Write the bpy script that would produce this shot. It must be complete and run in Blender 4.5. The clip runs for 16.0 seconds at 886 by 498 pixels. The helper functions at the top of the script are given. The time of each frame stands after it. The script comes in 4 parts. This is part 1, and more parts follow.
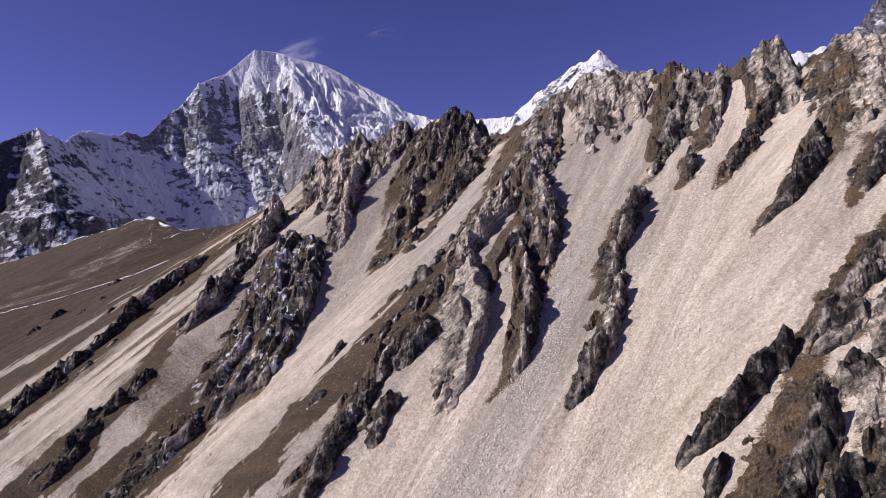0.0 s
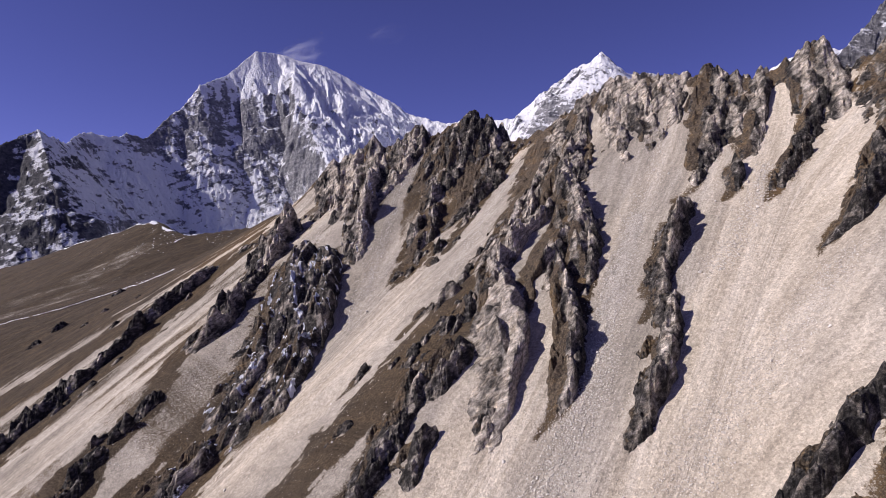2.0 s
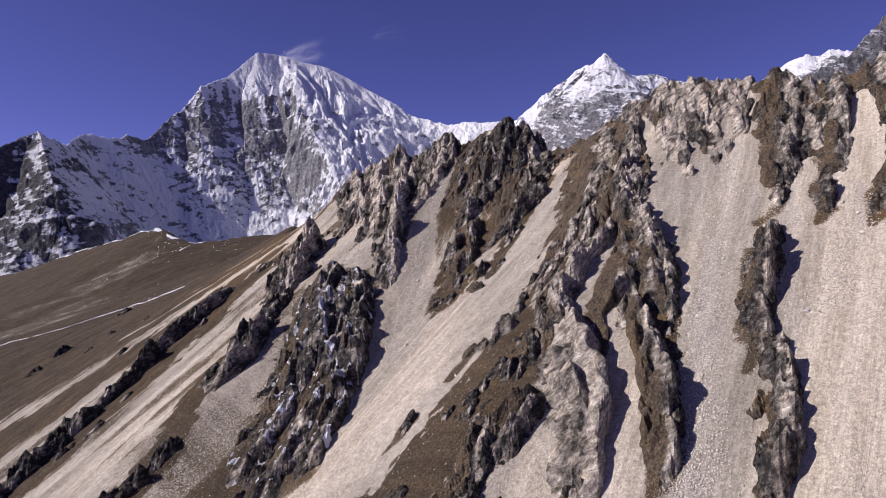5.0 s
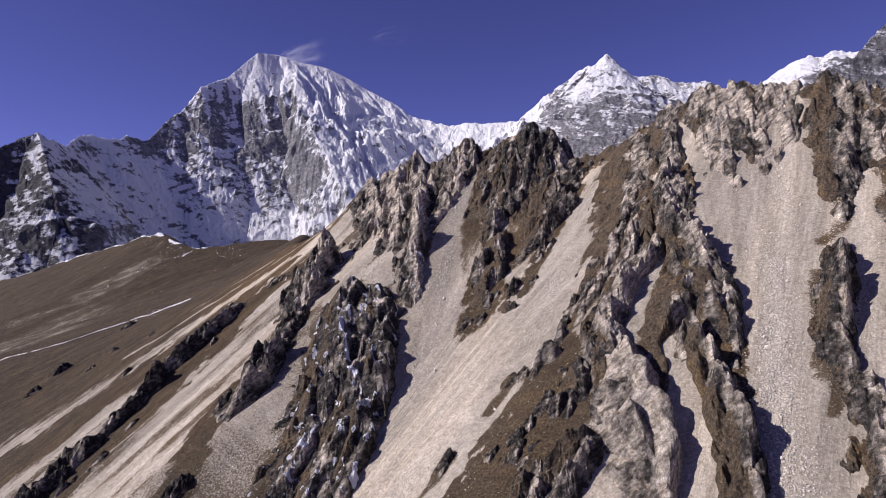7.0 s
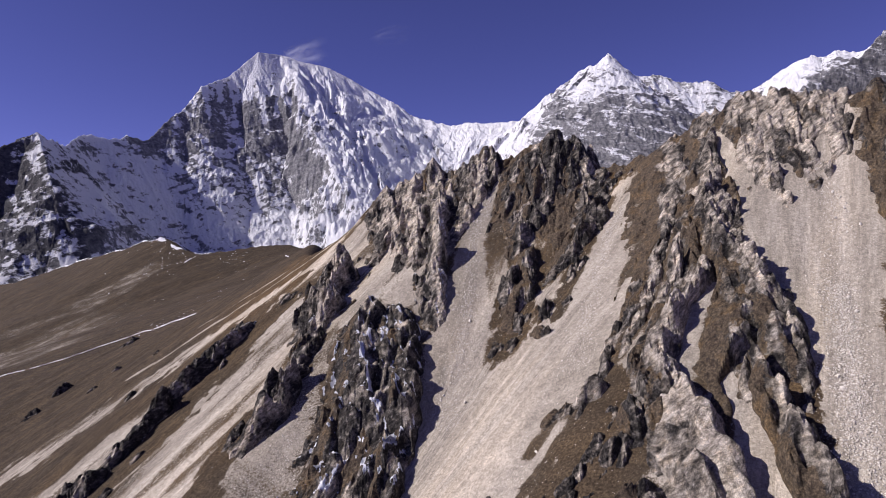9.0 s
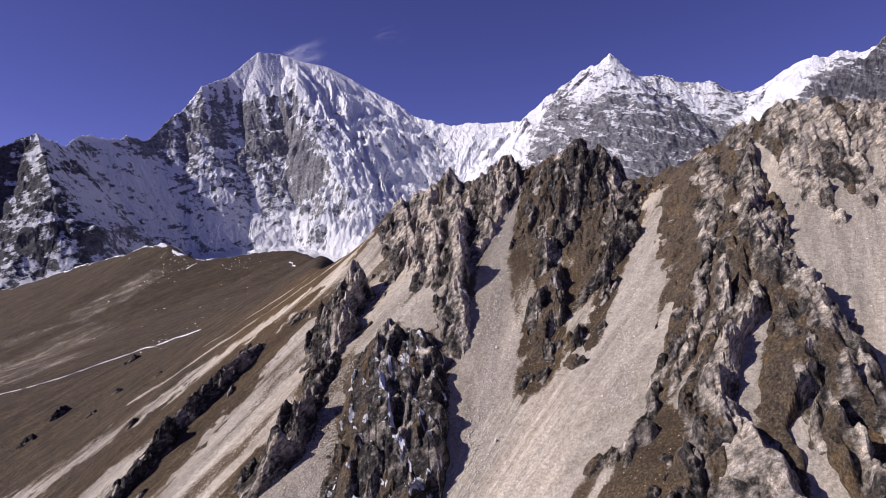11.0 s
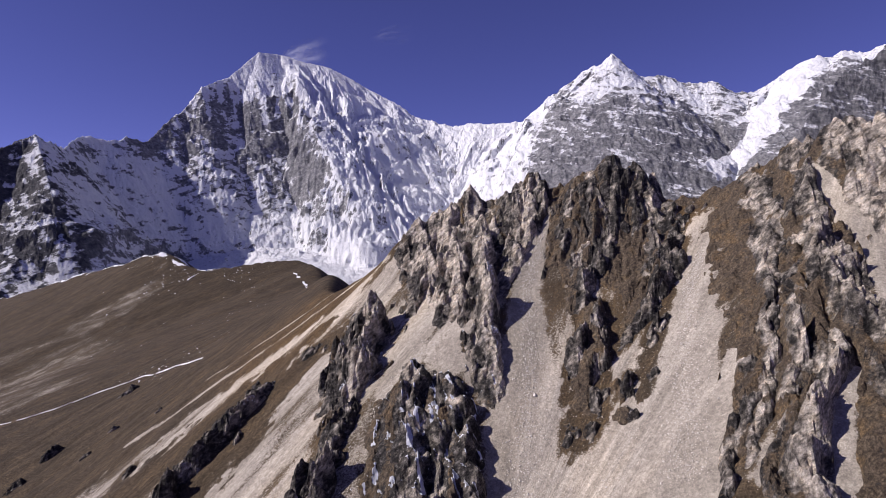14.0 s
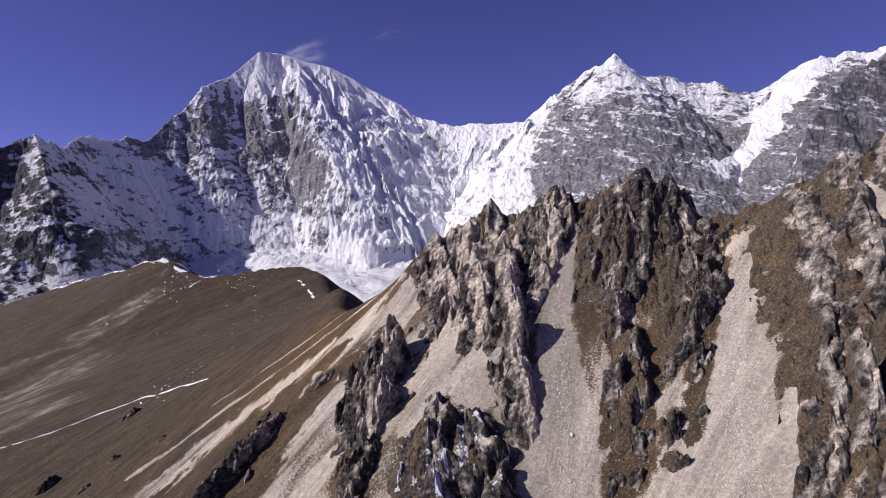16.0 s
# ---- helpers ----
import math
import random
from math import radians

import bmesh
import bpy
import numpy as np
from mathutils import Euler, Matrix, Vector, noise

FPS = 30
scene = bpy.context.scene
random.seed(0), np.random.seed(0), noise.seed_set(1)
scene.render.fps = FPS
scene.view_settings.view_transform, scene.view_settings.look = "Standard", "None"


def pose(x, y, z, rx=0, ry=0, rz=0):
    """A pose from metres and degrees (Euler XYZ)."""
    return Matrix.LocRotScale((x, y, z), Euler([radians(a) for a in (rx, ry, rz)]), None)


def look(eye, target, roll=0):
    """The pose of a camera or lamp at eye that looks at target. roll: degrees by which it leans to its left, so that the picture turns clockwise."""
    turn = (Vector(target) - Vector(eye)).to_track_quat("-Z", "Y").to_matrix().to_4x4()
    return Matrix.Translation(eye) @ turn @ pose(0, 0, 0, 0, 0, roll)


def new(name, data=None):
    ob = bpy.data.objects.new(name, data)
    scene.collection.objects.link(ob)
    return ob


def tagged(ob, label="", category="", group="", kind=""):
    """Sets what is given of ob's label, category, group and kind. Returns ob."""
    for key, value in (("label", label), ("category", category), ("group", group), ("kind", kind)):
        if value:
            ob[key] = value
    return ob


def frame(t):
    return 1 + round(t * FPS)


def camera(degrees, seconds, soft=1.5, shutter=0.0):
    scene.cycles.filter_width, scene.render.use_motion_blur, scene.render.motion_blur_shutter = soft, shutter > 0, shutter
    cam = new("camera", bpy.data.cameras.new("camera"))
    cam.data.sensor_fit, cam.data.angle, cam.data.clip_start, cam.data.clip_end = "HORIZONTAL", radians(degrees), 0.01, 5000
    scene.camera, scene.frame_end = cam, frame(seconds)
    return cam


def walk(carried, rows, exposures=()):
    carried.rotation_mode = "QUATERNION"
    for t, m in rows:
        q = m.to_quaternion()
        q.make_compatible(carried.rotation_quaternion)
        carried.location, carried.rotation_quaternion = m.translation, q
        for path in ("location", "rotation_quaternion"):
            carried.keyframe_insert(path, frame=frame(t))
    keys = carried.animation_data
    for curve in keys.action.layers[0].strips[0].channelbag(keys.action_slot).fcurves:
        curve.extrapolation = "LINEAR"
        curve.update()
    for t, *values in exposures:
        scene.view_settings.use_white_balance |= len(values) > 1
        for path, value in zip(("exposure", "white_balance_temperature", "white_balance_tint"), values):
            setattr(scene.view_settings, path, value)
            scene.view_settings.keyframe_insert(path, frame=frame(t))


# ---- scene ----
cam = camera(70.0, 16.0, soft=0.6)
METRES, EYE, TILT, LEAN, TURN = 120.0, 0.0, 0.0, 0.0, 0.0
ROWS = [
    (0.0, 0.0, 0.0, 0.0, -0.0, 0.0, -0.0),
    (0.5, -0.0207, 0.0321, 0.0096, 0.012, 0.042, -0.03),
    (1.0, -0.0426, 0.0658, 0.0196, 0.012, 0.073, -0.02),
    (1.5, -0.0649, 0.1001, 0.0298, 0.018, 0.103, -0.04),
    (2.0, -0.0877, 0.1354, 0.0403, 0.018, 0.14, -0.06),
    (2.5, -0.1113, 0.1706, 0.051, 0.006, 0.17, -0.06),
    (3.0, -0.1354, 0.2063, 0.0627, 0.006, 0.194, -0.07),
    (3.5, -0.1595, 0.2425, 0.075, 0.006, 0.2, -0.07),
    (4.0, -0.1835, 0.2795, 0.0882, 0.006, 0.206, -0.06),
    (6.5, -0.3019, 0.4602, 0.151, -0.042, 0.261, -0.11),
    (7.0, -0.3229, 0.4944, 0.1633, -0.061, 0.273, -0.11),
    (7.5, -0.3432, 0.5274, 0.1777, -0.067, 0.255, -0.1),
    (8.0, -0.3629, 0.5599, 0.1933, -0.079, 0.237, -0.12),
    (8.5, -0.3819, 0.5922, 0.2079, -0.079, 0.23, -0.11),
    (9.0, -0.4015, 0.6237, 0.2231, -0.085, 0.206, -0.14),
    (11.5, -0.4853, 0.7823, 0.2986, -0.109, 0.164, -0.15),
    (12.0, -0.4989, 0.8126, 0.3137, -0.109, 0.164, -0.14),
    (12.5, -0.5116, 0.8425, 0.3288, -0.109, 0.158, -0.12),
    (13.0, -0.5241, 0.8713, 0.3445, -0.115, 0.146, -0.12),
    (13.5, -0.5367, 0.9007, 0.3602, -0.115, 0.14, -0.12),
    (14.0, -0.5505, 0.9307, 0.3759, -0.115, 0.127, -0.14),
    (14.5, -0.5657, 0.961, 0.3916, -0.109, 0.115, -0.17),
    (15.0, -0.5818, 0.9925, 0.4074, -0.109, 0.097, -0.19),
    (15.5, -0.5992, 1.0243, 0.423, -0.109, 0.091, -0.2),
    (16.0, -0.6182, 1.0562, 0.4392, -0.115, 0.067, -0.23),
]
walk(cam, [(t, pose(0, 0, EYE, TILT, LEAN, TURN) @ pose(METRES * x, METRES * y, METRES * z, 90 + pitch, roll, yaw)) for t, x, y, z, yaw, pitch, roll in ROWS],
     exposures=((0.0, 0.07, 6400, 18), (16.0, 0.07, 6400, 18)))

# ---- light ----
SUN_AZ, SUN_EL = -102.5, 34.0   # degrees from +y, clockwise; height over the horizon
world = bpy.data.worlds.new("sky")
scene.world = world
world.use_nodes = True
wn, wl = world.node_tree.nodes, world.node_tree.links
sky = wn.new("ShaderNodeTexSky")
sky.sky_type, sky.sun_disc = "NISHITA", False
sky.sun_elevation, sky.sun_rotation = radians(SUN_EL), radians(SUN_AZ)
sky.altitude, sky.air_density, sky.dust_density, sky.ozone_density = 4500, 1.0, 0.2, 4.0
wn["Background"].inputs["Strength"].default_value = 0.062
tinge = wn.new("ShaderNodeMix")
tinge.data_type, tinge.blend_type = "RGBA", "MULTIPLY"
tinge.inputs[0].default_value, tinge.inputs[7].default_value = 1.0, (1.20, 0.81, 1.38, 1)
wl.new(sky.outputs["Color"], tinge.inputs[6])
wl.new(tinge.outputs[2], wn["Background"].inputs["Color"])
sun = new("sun", bpy.data.lights.new("sun", "SUN"))
sun.data.energy, sun.data.angle, sun.data.color = 5.0, radians(0.5), (1.0, 0.95, 0.88)
a, e = radians(SUN_AZ), radians(SUN_EL)
TO_SUN = Vector((math.sin(a) * math.cos(e), math.cos(a) * math.cos(e), math.sin(e)))
sun.matrix_world = look((0, 0, 900), Vector((0, 0, 900)) - TO_SUN)


# ---- noise ----
def hash2(ix, iy, seed):
    h = (ix.astype(np.uint64) * np.uint64(374761393) + iy.astype(np.uint64) * np.uint64(668265263) + np.uint64(seed * 974634777 + 12345)) & np.uint64(0xFFFFFFFF)
    h = ((h ^ (h >> np.uint64(13))) * np.uint64(1274126177)) & np.uint64(0xFFFFFFFF)
    h = ((h ^ (h >> np.uint64(15))) * np.uint64(2246822519)) & np.uint64(0xFFFFFFFF)
    return (h ^ (h >> np.uint64(16))).astype(np.float64) / 4294967296.0


def gnoise(x, y, seed=0):
    """Gradient noise, about -1 to 1."""
    x, y = np.broadcast_arrays(np.asarray(x, float) + 5000, np.asarray(y, float) + 5000)
    ix, iy = np.floor(x), np.floor(y)
    fx, fy = x - ix, y - iy
    ix, iy = ix.astype(np.int64), iy.astype(np.int64)
    sx, sy = fx ** 3 * (fx * (fx * 6 - 15) + 10), fy ** 3 * (fy * (fy * 6 - 15) + 10)

    def corner(i, j):
        g = hash2(ix + i, iy + j, seed) * 2 * math.pi
        return np.cos(g) * (fx - i) + np.sin(g) * (fy - j)

    top = corner(0, 0) * (1 - sx) + corner(1, 0) * sx
    low = corner(0, 1) * (1 - sx) + corner(1, 1) * sx
    return 1.5 * (top * (1 - sy) + low * sy)


def fbm(x, y, octaves=4, seed=0, gain=0.5):
    out, amp = 0.0, 1.0
    for o in range(octaves):
        out, amp = out + amp * gnoise(x * 2 ** o, y * 2 ** o, seed + o), amp * gain
    return out


def ridged(x, y, octaves=4, seed=0, gain=0.5):
    """Sharp crests, about 0 to 1."""
    out, amp, total = 0.0, 1.0, 0.0
    for o in range(octaves):
        out, total, amp = out + amp * (1 - np.abs(gnoise(x * 2 ** o, y * 2 ** o, seed + o))) ** 2, total + amp, amp * gain
    return out / total


def cells(x, y, seed=0):
    """Cell noise: the distance to the edge (0 at joints), a value for each cell and a tilted facet on it."""
    x, y = np.asarray(x, float) + 5000, np.asarray(y, float) + 5000
    ix, iy = np.floor(x).astype(np.int64), np.floor(y).astype(np.int64)
    f1, f2, val, tilt = np.full(x.shape, 9.0), np.full(x.shape, 9.0), np.zeros(x.shape), np.zeros(x.shape)
    for i in (-1, 0, 1):
        for j in (-1, 0, 1):
            px, py = ix + i + hash2(ix + i, iy + j, seed), iy + j + hash2(ix + i, iy + j, seed + 1)
            d = np.hypot(px - x, py - y)
            near = d < f1
            f2 = np.where(near, f1, np.minimum(f2, d))
            val = np.where(near, hash2(ix + i, iy + j, seed + 2), val)
            lean = (hash2(ix + i, iy + j, seed + 3) - 0.5) * (x - px) + (hash2(ix + i, iy + j, seed + 4) - 0.5) * (y - py)
            tilt = np.where(near, lean, tilt)
            f1 = np.where(near, d, f1)
    return f2 - f1, val, 2 * tilt


def step(x, lo, hi):
    s = np.clip((x - lo) / (hi - lo), 0, 1)
    return s * s * (3 - 2 * s)


# ---- the slope's form ----
# Slope coordinates: u runs uphill, v along the slope towards the far end.
EU, EV = (0.626, 0.780), (-0.780, 0.626)


def to_xy(u, v):
    return EU[0] * u + EV[0] * v, EU[1] * u + EV[1] * v


def hermite(x, pairs):
    """A smooth curve through a few (x, y) knots."""
    p = np.array(pairs, float)
    xs, ys = p[:, 0], p[:, 1]
    d = np.diff(ys) / np.diff(xs)
    m = np.concatenate([[d[0] * 0], (d[1:] + d[:-1]) / 2 * (d[1:] * d[:-1] > 0), [0]])
    x = np.clip(x, xs[0], xs[-1])
    i = np.clip(np.searchsorted(xs, x) - 1, 0, len(xs) - 2)
    h = xs[i + 1] - xs[i]
    s = (x - xs[i]) / h
    return ((1 + 2 * s) * (1 - s) ** 2 * ys[i] + s * (1 - s) ** 2 * h * m[i]
            + s * s * (3 - 2 * s) * ys[i + 1] + s * s * (s - 1) * h * m[i + 1])


def softplus(x, w):
    return w * np.logaddexp(0, x / w)


# Height at u = 150, steepness and crest line along the slope.
LEVEL = [(-400, -17), (-100, -17), (0, -23), (30, -27), (60, -38), (110, -36), (145, -32), (175, -40), (200, -43), (225, -37),
         (255, -29), (300, -30), (325, -31), (400, -38), (440, -38), (570, -48), (640, -72), (670, -77), (740, -74), (810, -86), (930, -82), (1100, -90), (1300, -110)]
STEEP = [(-400, 0.67), (310, 0.673), (340, 0.62), (400, 0.50), (440, 0.36), (570, 0.22), (640, 0.31), (670, 0.33), (740, 0.385), (810, 0.50), (930, 0.45), (1100, 0.38), (1300, 0.33)]
CREST = [(-400, 360), (0, 330), (40, 318), (66, 312), (100, 309), (190, 308), (215, 305), (238, 302), (264, 295), (280, 289), (298, 277), (312, 262),
         (325, 261), (336, 256), (348, 250), (366, 259), (392, 284), (440, 323), (568, 430), (670, 487), (740, 412), (810, 403), (930, 365), (1100, 330), (1300, 300)]
# Cliffs under the crest: how far the skyline stands above the even slope.
CLIFF = [(-400, 0), (20, 1), (37, 7), (52, 10), (62, 22), (70, 18), (77, 16), (89, 13), (96, 14), (105, 20), (118, 16), (131, 17), (146, 16), (153, 17), (163, 16),
         (175, 13), (188, 8), (200, 5), (211, 4), (219, 11), (227, 14), (236, 16), (245, 9), (257, 4), (262, 6), (268, 11), (276, 8), (286, 7), (293, 14), (300, 13),
         (307, 12), (314, 10), (325, 3), (334, 0), (1300, 0)]


def smooth_ground(u, v):
    z = hermite(v, LEVEL) + hermite(v, STEEP) * (u - 150)
    crest = hermite(v, CREST)
    rise = np.clip((u - crest + 36) / 36, 0, 1) ** 1.5
    near = step(v, 20, 60) * (1 - step(v, 318, 330))
    z = z + rise * (hermite(v + 0.12 * (u - crest), CLIFF) + near * (1.8 * fbm(v / 7, u / 26, 3, 17) - 0.5))
    z = z - (hermite(v, STEEP) + 0.6) * softplus(u - crest, 2.5)
    return -400 + softplus(z + 400, 30.0)


def ground(u, v):
    """The slope with its runnels and small relief."""
    z = smooth_ground(u, v)
    near = step(u, -100, 40) * (1 - step(u, 420, 520)) * (1 - step(v, 480, 700))
    wob = 10 * gnoise(u / 60, v / 60, 3)
    z = z + near * (0.55 * fbm((v + wob) / 9, u / 170, 4, 11) + 0.16 * fbm(u / 4.5, v / 2.6, 3, 21))
    z = z + (1 - near) * (2.5 * fbm(u / 120, v / 90, 3, 31) + 1.6 * fbm((v + wob) / 16, u / 140, 4, 36) + 0.5 * fbm(u / 9, v / 6, 3, 39))
    return z


def fall_line(u, v):
    """A number that stays the same down each fall line: the place along the slope from which a stone there came."""
    w, at = v.astype(float), u.astype(float)
    rise = np.clip(300 - at, 0, 260) / 12
    for _ in range(12):
        tilt = (hermite(w + 3, LEVEL) - hermite(w - 3, LEVEL)) / 6 / 0.673
        w = w + 0.8 * tilt * rise * (1 - step(w, 300, 340))
    return w


def near_line(u, v, nodes):
    """Distance to a polyline of (u, v, ...) nodes over the half-width that stands last in each node."""
    best = np.full(np.shape(u), 99.0)
    for p, q in zip(nodes[:-1], nodes[1:]):
        du, dv = q[0] - p[0], q[1] - p[1]
        s = np.clip(((u - p[0]) * du + (v - p[1]) * dv) / (du * du + dv * dv), 0, 1)
        d = np.hypot(u - p[0] - s * du, v - p[1] - s * dv) / (p[-1] + s * (q[-1] - p[-1]))
        best = np.minimum(best, d)
    return best


# ---- materials ----
def material(name, rough=0.9):
    m = bpy.data.materials.new(name)
    m.use_nodes = True
    n, l = m.node_tree.nodes, m.node_tree.links
    b = n["Principled BSDF"]
    b.inputs["Roughness"].default_value = rough
    b.inputs["Specular IOR Level"].default_value = 0.2
    return m, n, l, b


def node_tex(n, l, kind, scale, vec, detail=6.0, rough=0.6):
    t = n.new("ShaderNodeTexNoise" if kind == "noise" else "ShaderNodeTexVoronoi")
    t.inputs["Scale"].default_value = scale
    if kind == "noise":
        t.inputs["Detail"].default_value, t.inputs["Roughness"].default_value = detail, rough
    l.new(vec, t.inputs["Vector"])
    return t


def ramp(n, l, src, stops):
    r = n.new("ShaderNodeValToRGB")
    el = r.color_ramp.elements
    while len(el) < len(stops):
        el.new(0.5)
    for s, (pos, col) in zip(el, stops):
        s.position, s.color = pos, (*col, 1) if len(col) == 3 else col
    l.new(src, r.inputs["Fac"])
    return r.outputs["Color"]


def mix(n, l, fac, a, b, how="MIX"):
    m = n.new("ShaderNodeMix")
    m.data_type, m.blend_type = "RGBA", how
    for src, sock in ((fac, m.inputs[0]), (a, m.inputs[6]), (b, m.inputs[7])):
        if isinstance(src, (int, float)):
            sock.default_value = src
        elif isinstance(src, tuple):
            sock.default_value = (*src, 1)
        else:
            l.new(src, sock)
    return m.outputs[2]


def vec_in(n, l, turn=0.0, scale=(1, 1, 1), dip=0.0):
    tc = n.new("ShaderNodeTexCoord")
    out = tc.outputs["Object"]
    for key, value in (("Rotation", (0, radians(dip), radians(turn))), ("Scale", scale)):
        mp = n.new("ShaderNodeMapping")
        mp.inputs[key].default_value = value
        l.new(out, mp.inputs["Vector"])
        out = mp.outputs["Vector"]
    return out


def masks(n, l):
    at = n.new("ShaderNodeAttribute")
    at.attribute_name = "mask"
    sp = n.new("ShaderNodeSeparateColor")
    l.new(at.outputs["Color"], sp.inputs["Color"])
    return sp.outputs


def bump(n, l, b, parts):
    """Relief from (height socket, strength, distance) in turn."""
    last = None
    for src, strength, dist in parts:
        bp = n.new("ShaderNodeBump")
        bp.inputs["Strength"].default_value, bp.inputs["Distance"].default_value = strength, dist
        l.new(src, bp.inputs["Height"])
        if last:
            l.new(last, bp.inputs["Normal"])
        last = bp.outputs["Normal"]
    l.new(last, b.inputs["Normal"])


def math_node(n, l, op, a, b):
    m = n.new("ShaderNodeMath")
    m.operation = op
    for src, sock in ((a, m.inputs[0]), (b, m.inputs[1])):
        if isinstance(src, (int, float)):
            sock.default_value = src
        else:
            l.new(src, sock)
    return m.outputs[0]


def sharpen(n, l, mask, tex, lo=0.35, hi=0.65):
    """A mask with a ragged edge: the mask plus noise, cut sharp."""
    s = math_node(n, l, "ADD", mask, math_node(n, l, "MULTIPLY", math_node(n, l, "SUBTRACT", tex, 0.5), 2.2))
    r = n.new("ShaderNodeMapRange")
    r.inputs["From Min"].default_value, r.inputs["From Max"].default_value = lo, hi
    l.new(s, r.inputs["Value"])
    return r.outputs["Result"]


def make_slope_material():
    m, n, l, b = material("scree_and_grass", 0.95)
    along = n.new("ShaderNodeAttribute")
    along.attribute_name = "flow"
    drawn = n.new("ShaderNodeMapping")
    drawn.inputs["Scale"].default_value = (0.12, 1.0, 1.0)
    l.new(along.outputs["Vector"], drawn.inputs["Vector"])
    flow = drawn.outputs["Vector"]
    plain = vec_in(n, l)
    streak = node_tex(n, l, "noise", 0.16, flow, 10, 0.62)
    thread = node_tex(n, l, "noise", 1.3, flow, 6, 0.65)
    fine = node_tex(n, l, "noise", 1.6, plain, 8, 0.7)
    wide = node_tex(n, l, "noise", 0.07, flow, 6, 0.62)
    sod = n.new("ShaderNodeMapping")
    sod.inputs["Scale"].default_value = (0.3, 1.0, 1.0)
    l.new(along.outputs["Vector"], sod.inputs["Vector"])
    mottle = node_tex(n, l, "noise", 0.16, sod.outputs["Vector"], 8, 0.72)
    clump = node_tex(n, l, "noise", 0.5, sod.outputs["Vector"], 9, 0.78)
    stones = node_tex(n, l, "voronoi", 1.9, plain)
    stones2 = node_tex(n, l, "voronoi", 4.2, plain)
    tint = ramp(n, l, streak.outputs["Fac"], [(0.36, (0.265, 0.236, 0.196)), (0.5, (0.35, 0.312, 0.262)), (0.64, (0.44, 0.398, 0.338))])
    tan = ramp(n, l, streak.outputs["Fac"], [(0.36, (0.39, 0.336, 0.264)), (0.5, (0.485, 0.424, 0.34)), (0.64, (0.58, 0.518, 0.43))])
    mk = masks(n, l)
    scree = mix(n, l, sharpen(n, l, mk["Green"], wide.outputs["Fac"], 0.2, 0.8), tint, tan)
    scree = mix(n, l, 0.7, scree, ramp(n, l, thread.outputs["Fac"], [(0.36, (0.80, 0.795, 0.79)), (0.62, (1.16, 1.16, 1.16))]), "MULTIPLY")
    gravel = node_tex(n, l, "noise", 0.75, plain, 5, 0.85)
    scree = mix(n, l, 0.8, scree, ramp(n, l, gravel.outputs["Fac"], [(0.38, (0.76, 0.755, 0.75)), (0.5, (1.0, 1.0, 1.0)), (0.6, (1.2, 1.2, 1.2))]), "MULTIPLY")
    speck = ramp(n, l, stones.outputs["Color"], [(0.0, (0.69, 0.69, 0.69)), (0.5, (1.0, 1.0, 1.0)), (1.0, (1.28, 1.28, 1.28))])
    scree = mix(n, l, 0.8, scree, speck, "MULTIPLY")
    speck2 = ramp(n, l, stones2.outputs["Color"], [(0.0, (0.7, 0.7, 0.7)), (1.0, (1.28, 1.28, 1.28))])
    scree = mix(n, l, 0.7, scree, speck2, "MULTIPLY")
    turf = ramp(n, l, fine.outputs["Fac"], [(0.36, (0.024, 0.018, 0.012)), (0.5, (0.060, 0.046, 0.032)), (0.64, (0.112, 0.087, 0.059))])
    turf = mix(n, l, 0.9, turf, ramp(n, l, mottle.outputs["Fac"], [(0.38, (0.72, 0.72, 0.72)), (0.5, (1.0, 0.98, 0.95)), (0.62, (1.35, 1.28, 1.15))]), "MULTIPLY")
    turf = mix(n, l, math_node(n, l, "MULTIPLY", mk["Green"], 0.75), turf, mix(n, l, 1.0, turf, (1.55, 1.32, 0.95), "MULTIPLY"))
    turf = mix(n, l, 0.9, turf, ramp(n, l, clump.outputs["Fac"], [(0.38, (0.72, 0.71, 0.7)), (0.5, (1.0, 1.0, 1.0)), (0.62, (1.32, 1.3, 1.26))]), "MULTIPLY")
    rag = math_node(n, l, "ADD", math_node(n, l, "MULTIPLY", mottle.outputs["Fac"], 0.38), math_node(n, l, "MULTIPLY", fine.outputs["Fac"], 0.62))
    col = mix(n, l, sharpen(n, l, mk["Red"], rag, 0.4, 0.6), scree, turf)
    col = mix(n, l, sharpen(n, l, mk["Blue"], fine.outputs["Fac"], 0.4, 0.55), col, (0.8, 0.82, 0.86))
    l.new(col, b.inputs["Base Color"])
    bump(n, l, b, [(gravel.outputs["Fac"], 0.5, 0.7), (mottle.outputs["Fac"], 0.4, 1.2), (fine.outputs["Fac"], 0.45, 0.5), (stones.outputs["Distance"], 0.3, 0.2), (stones2.outputs["Distance"], 0.4, 0.12)])
    return m


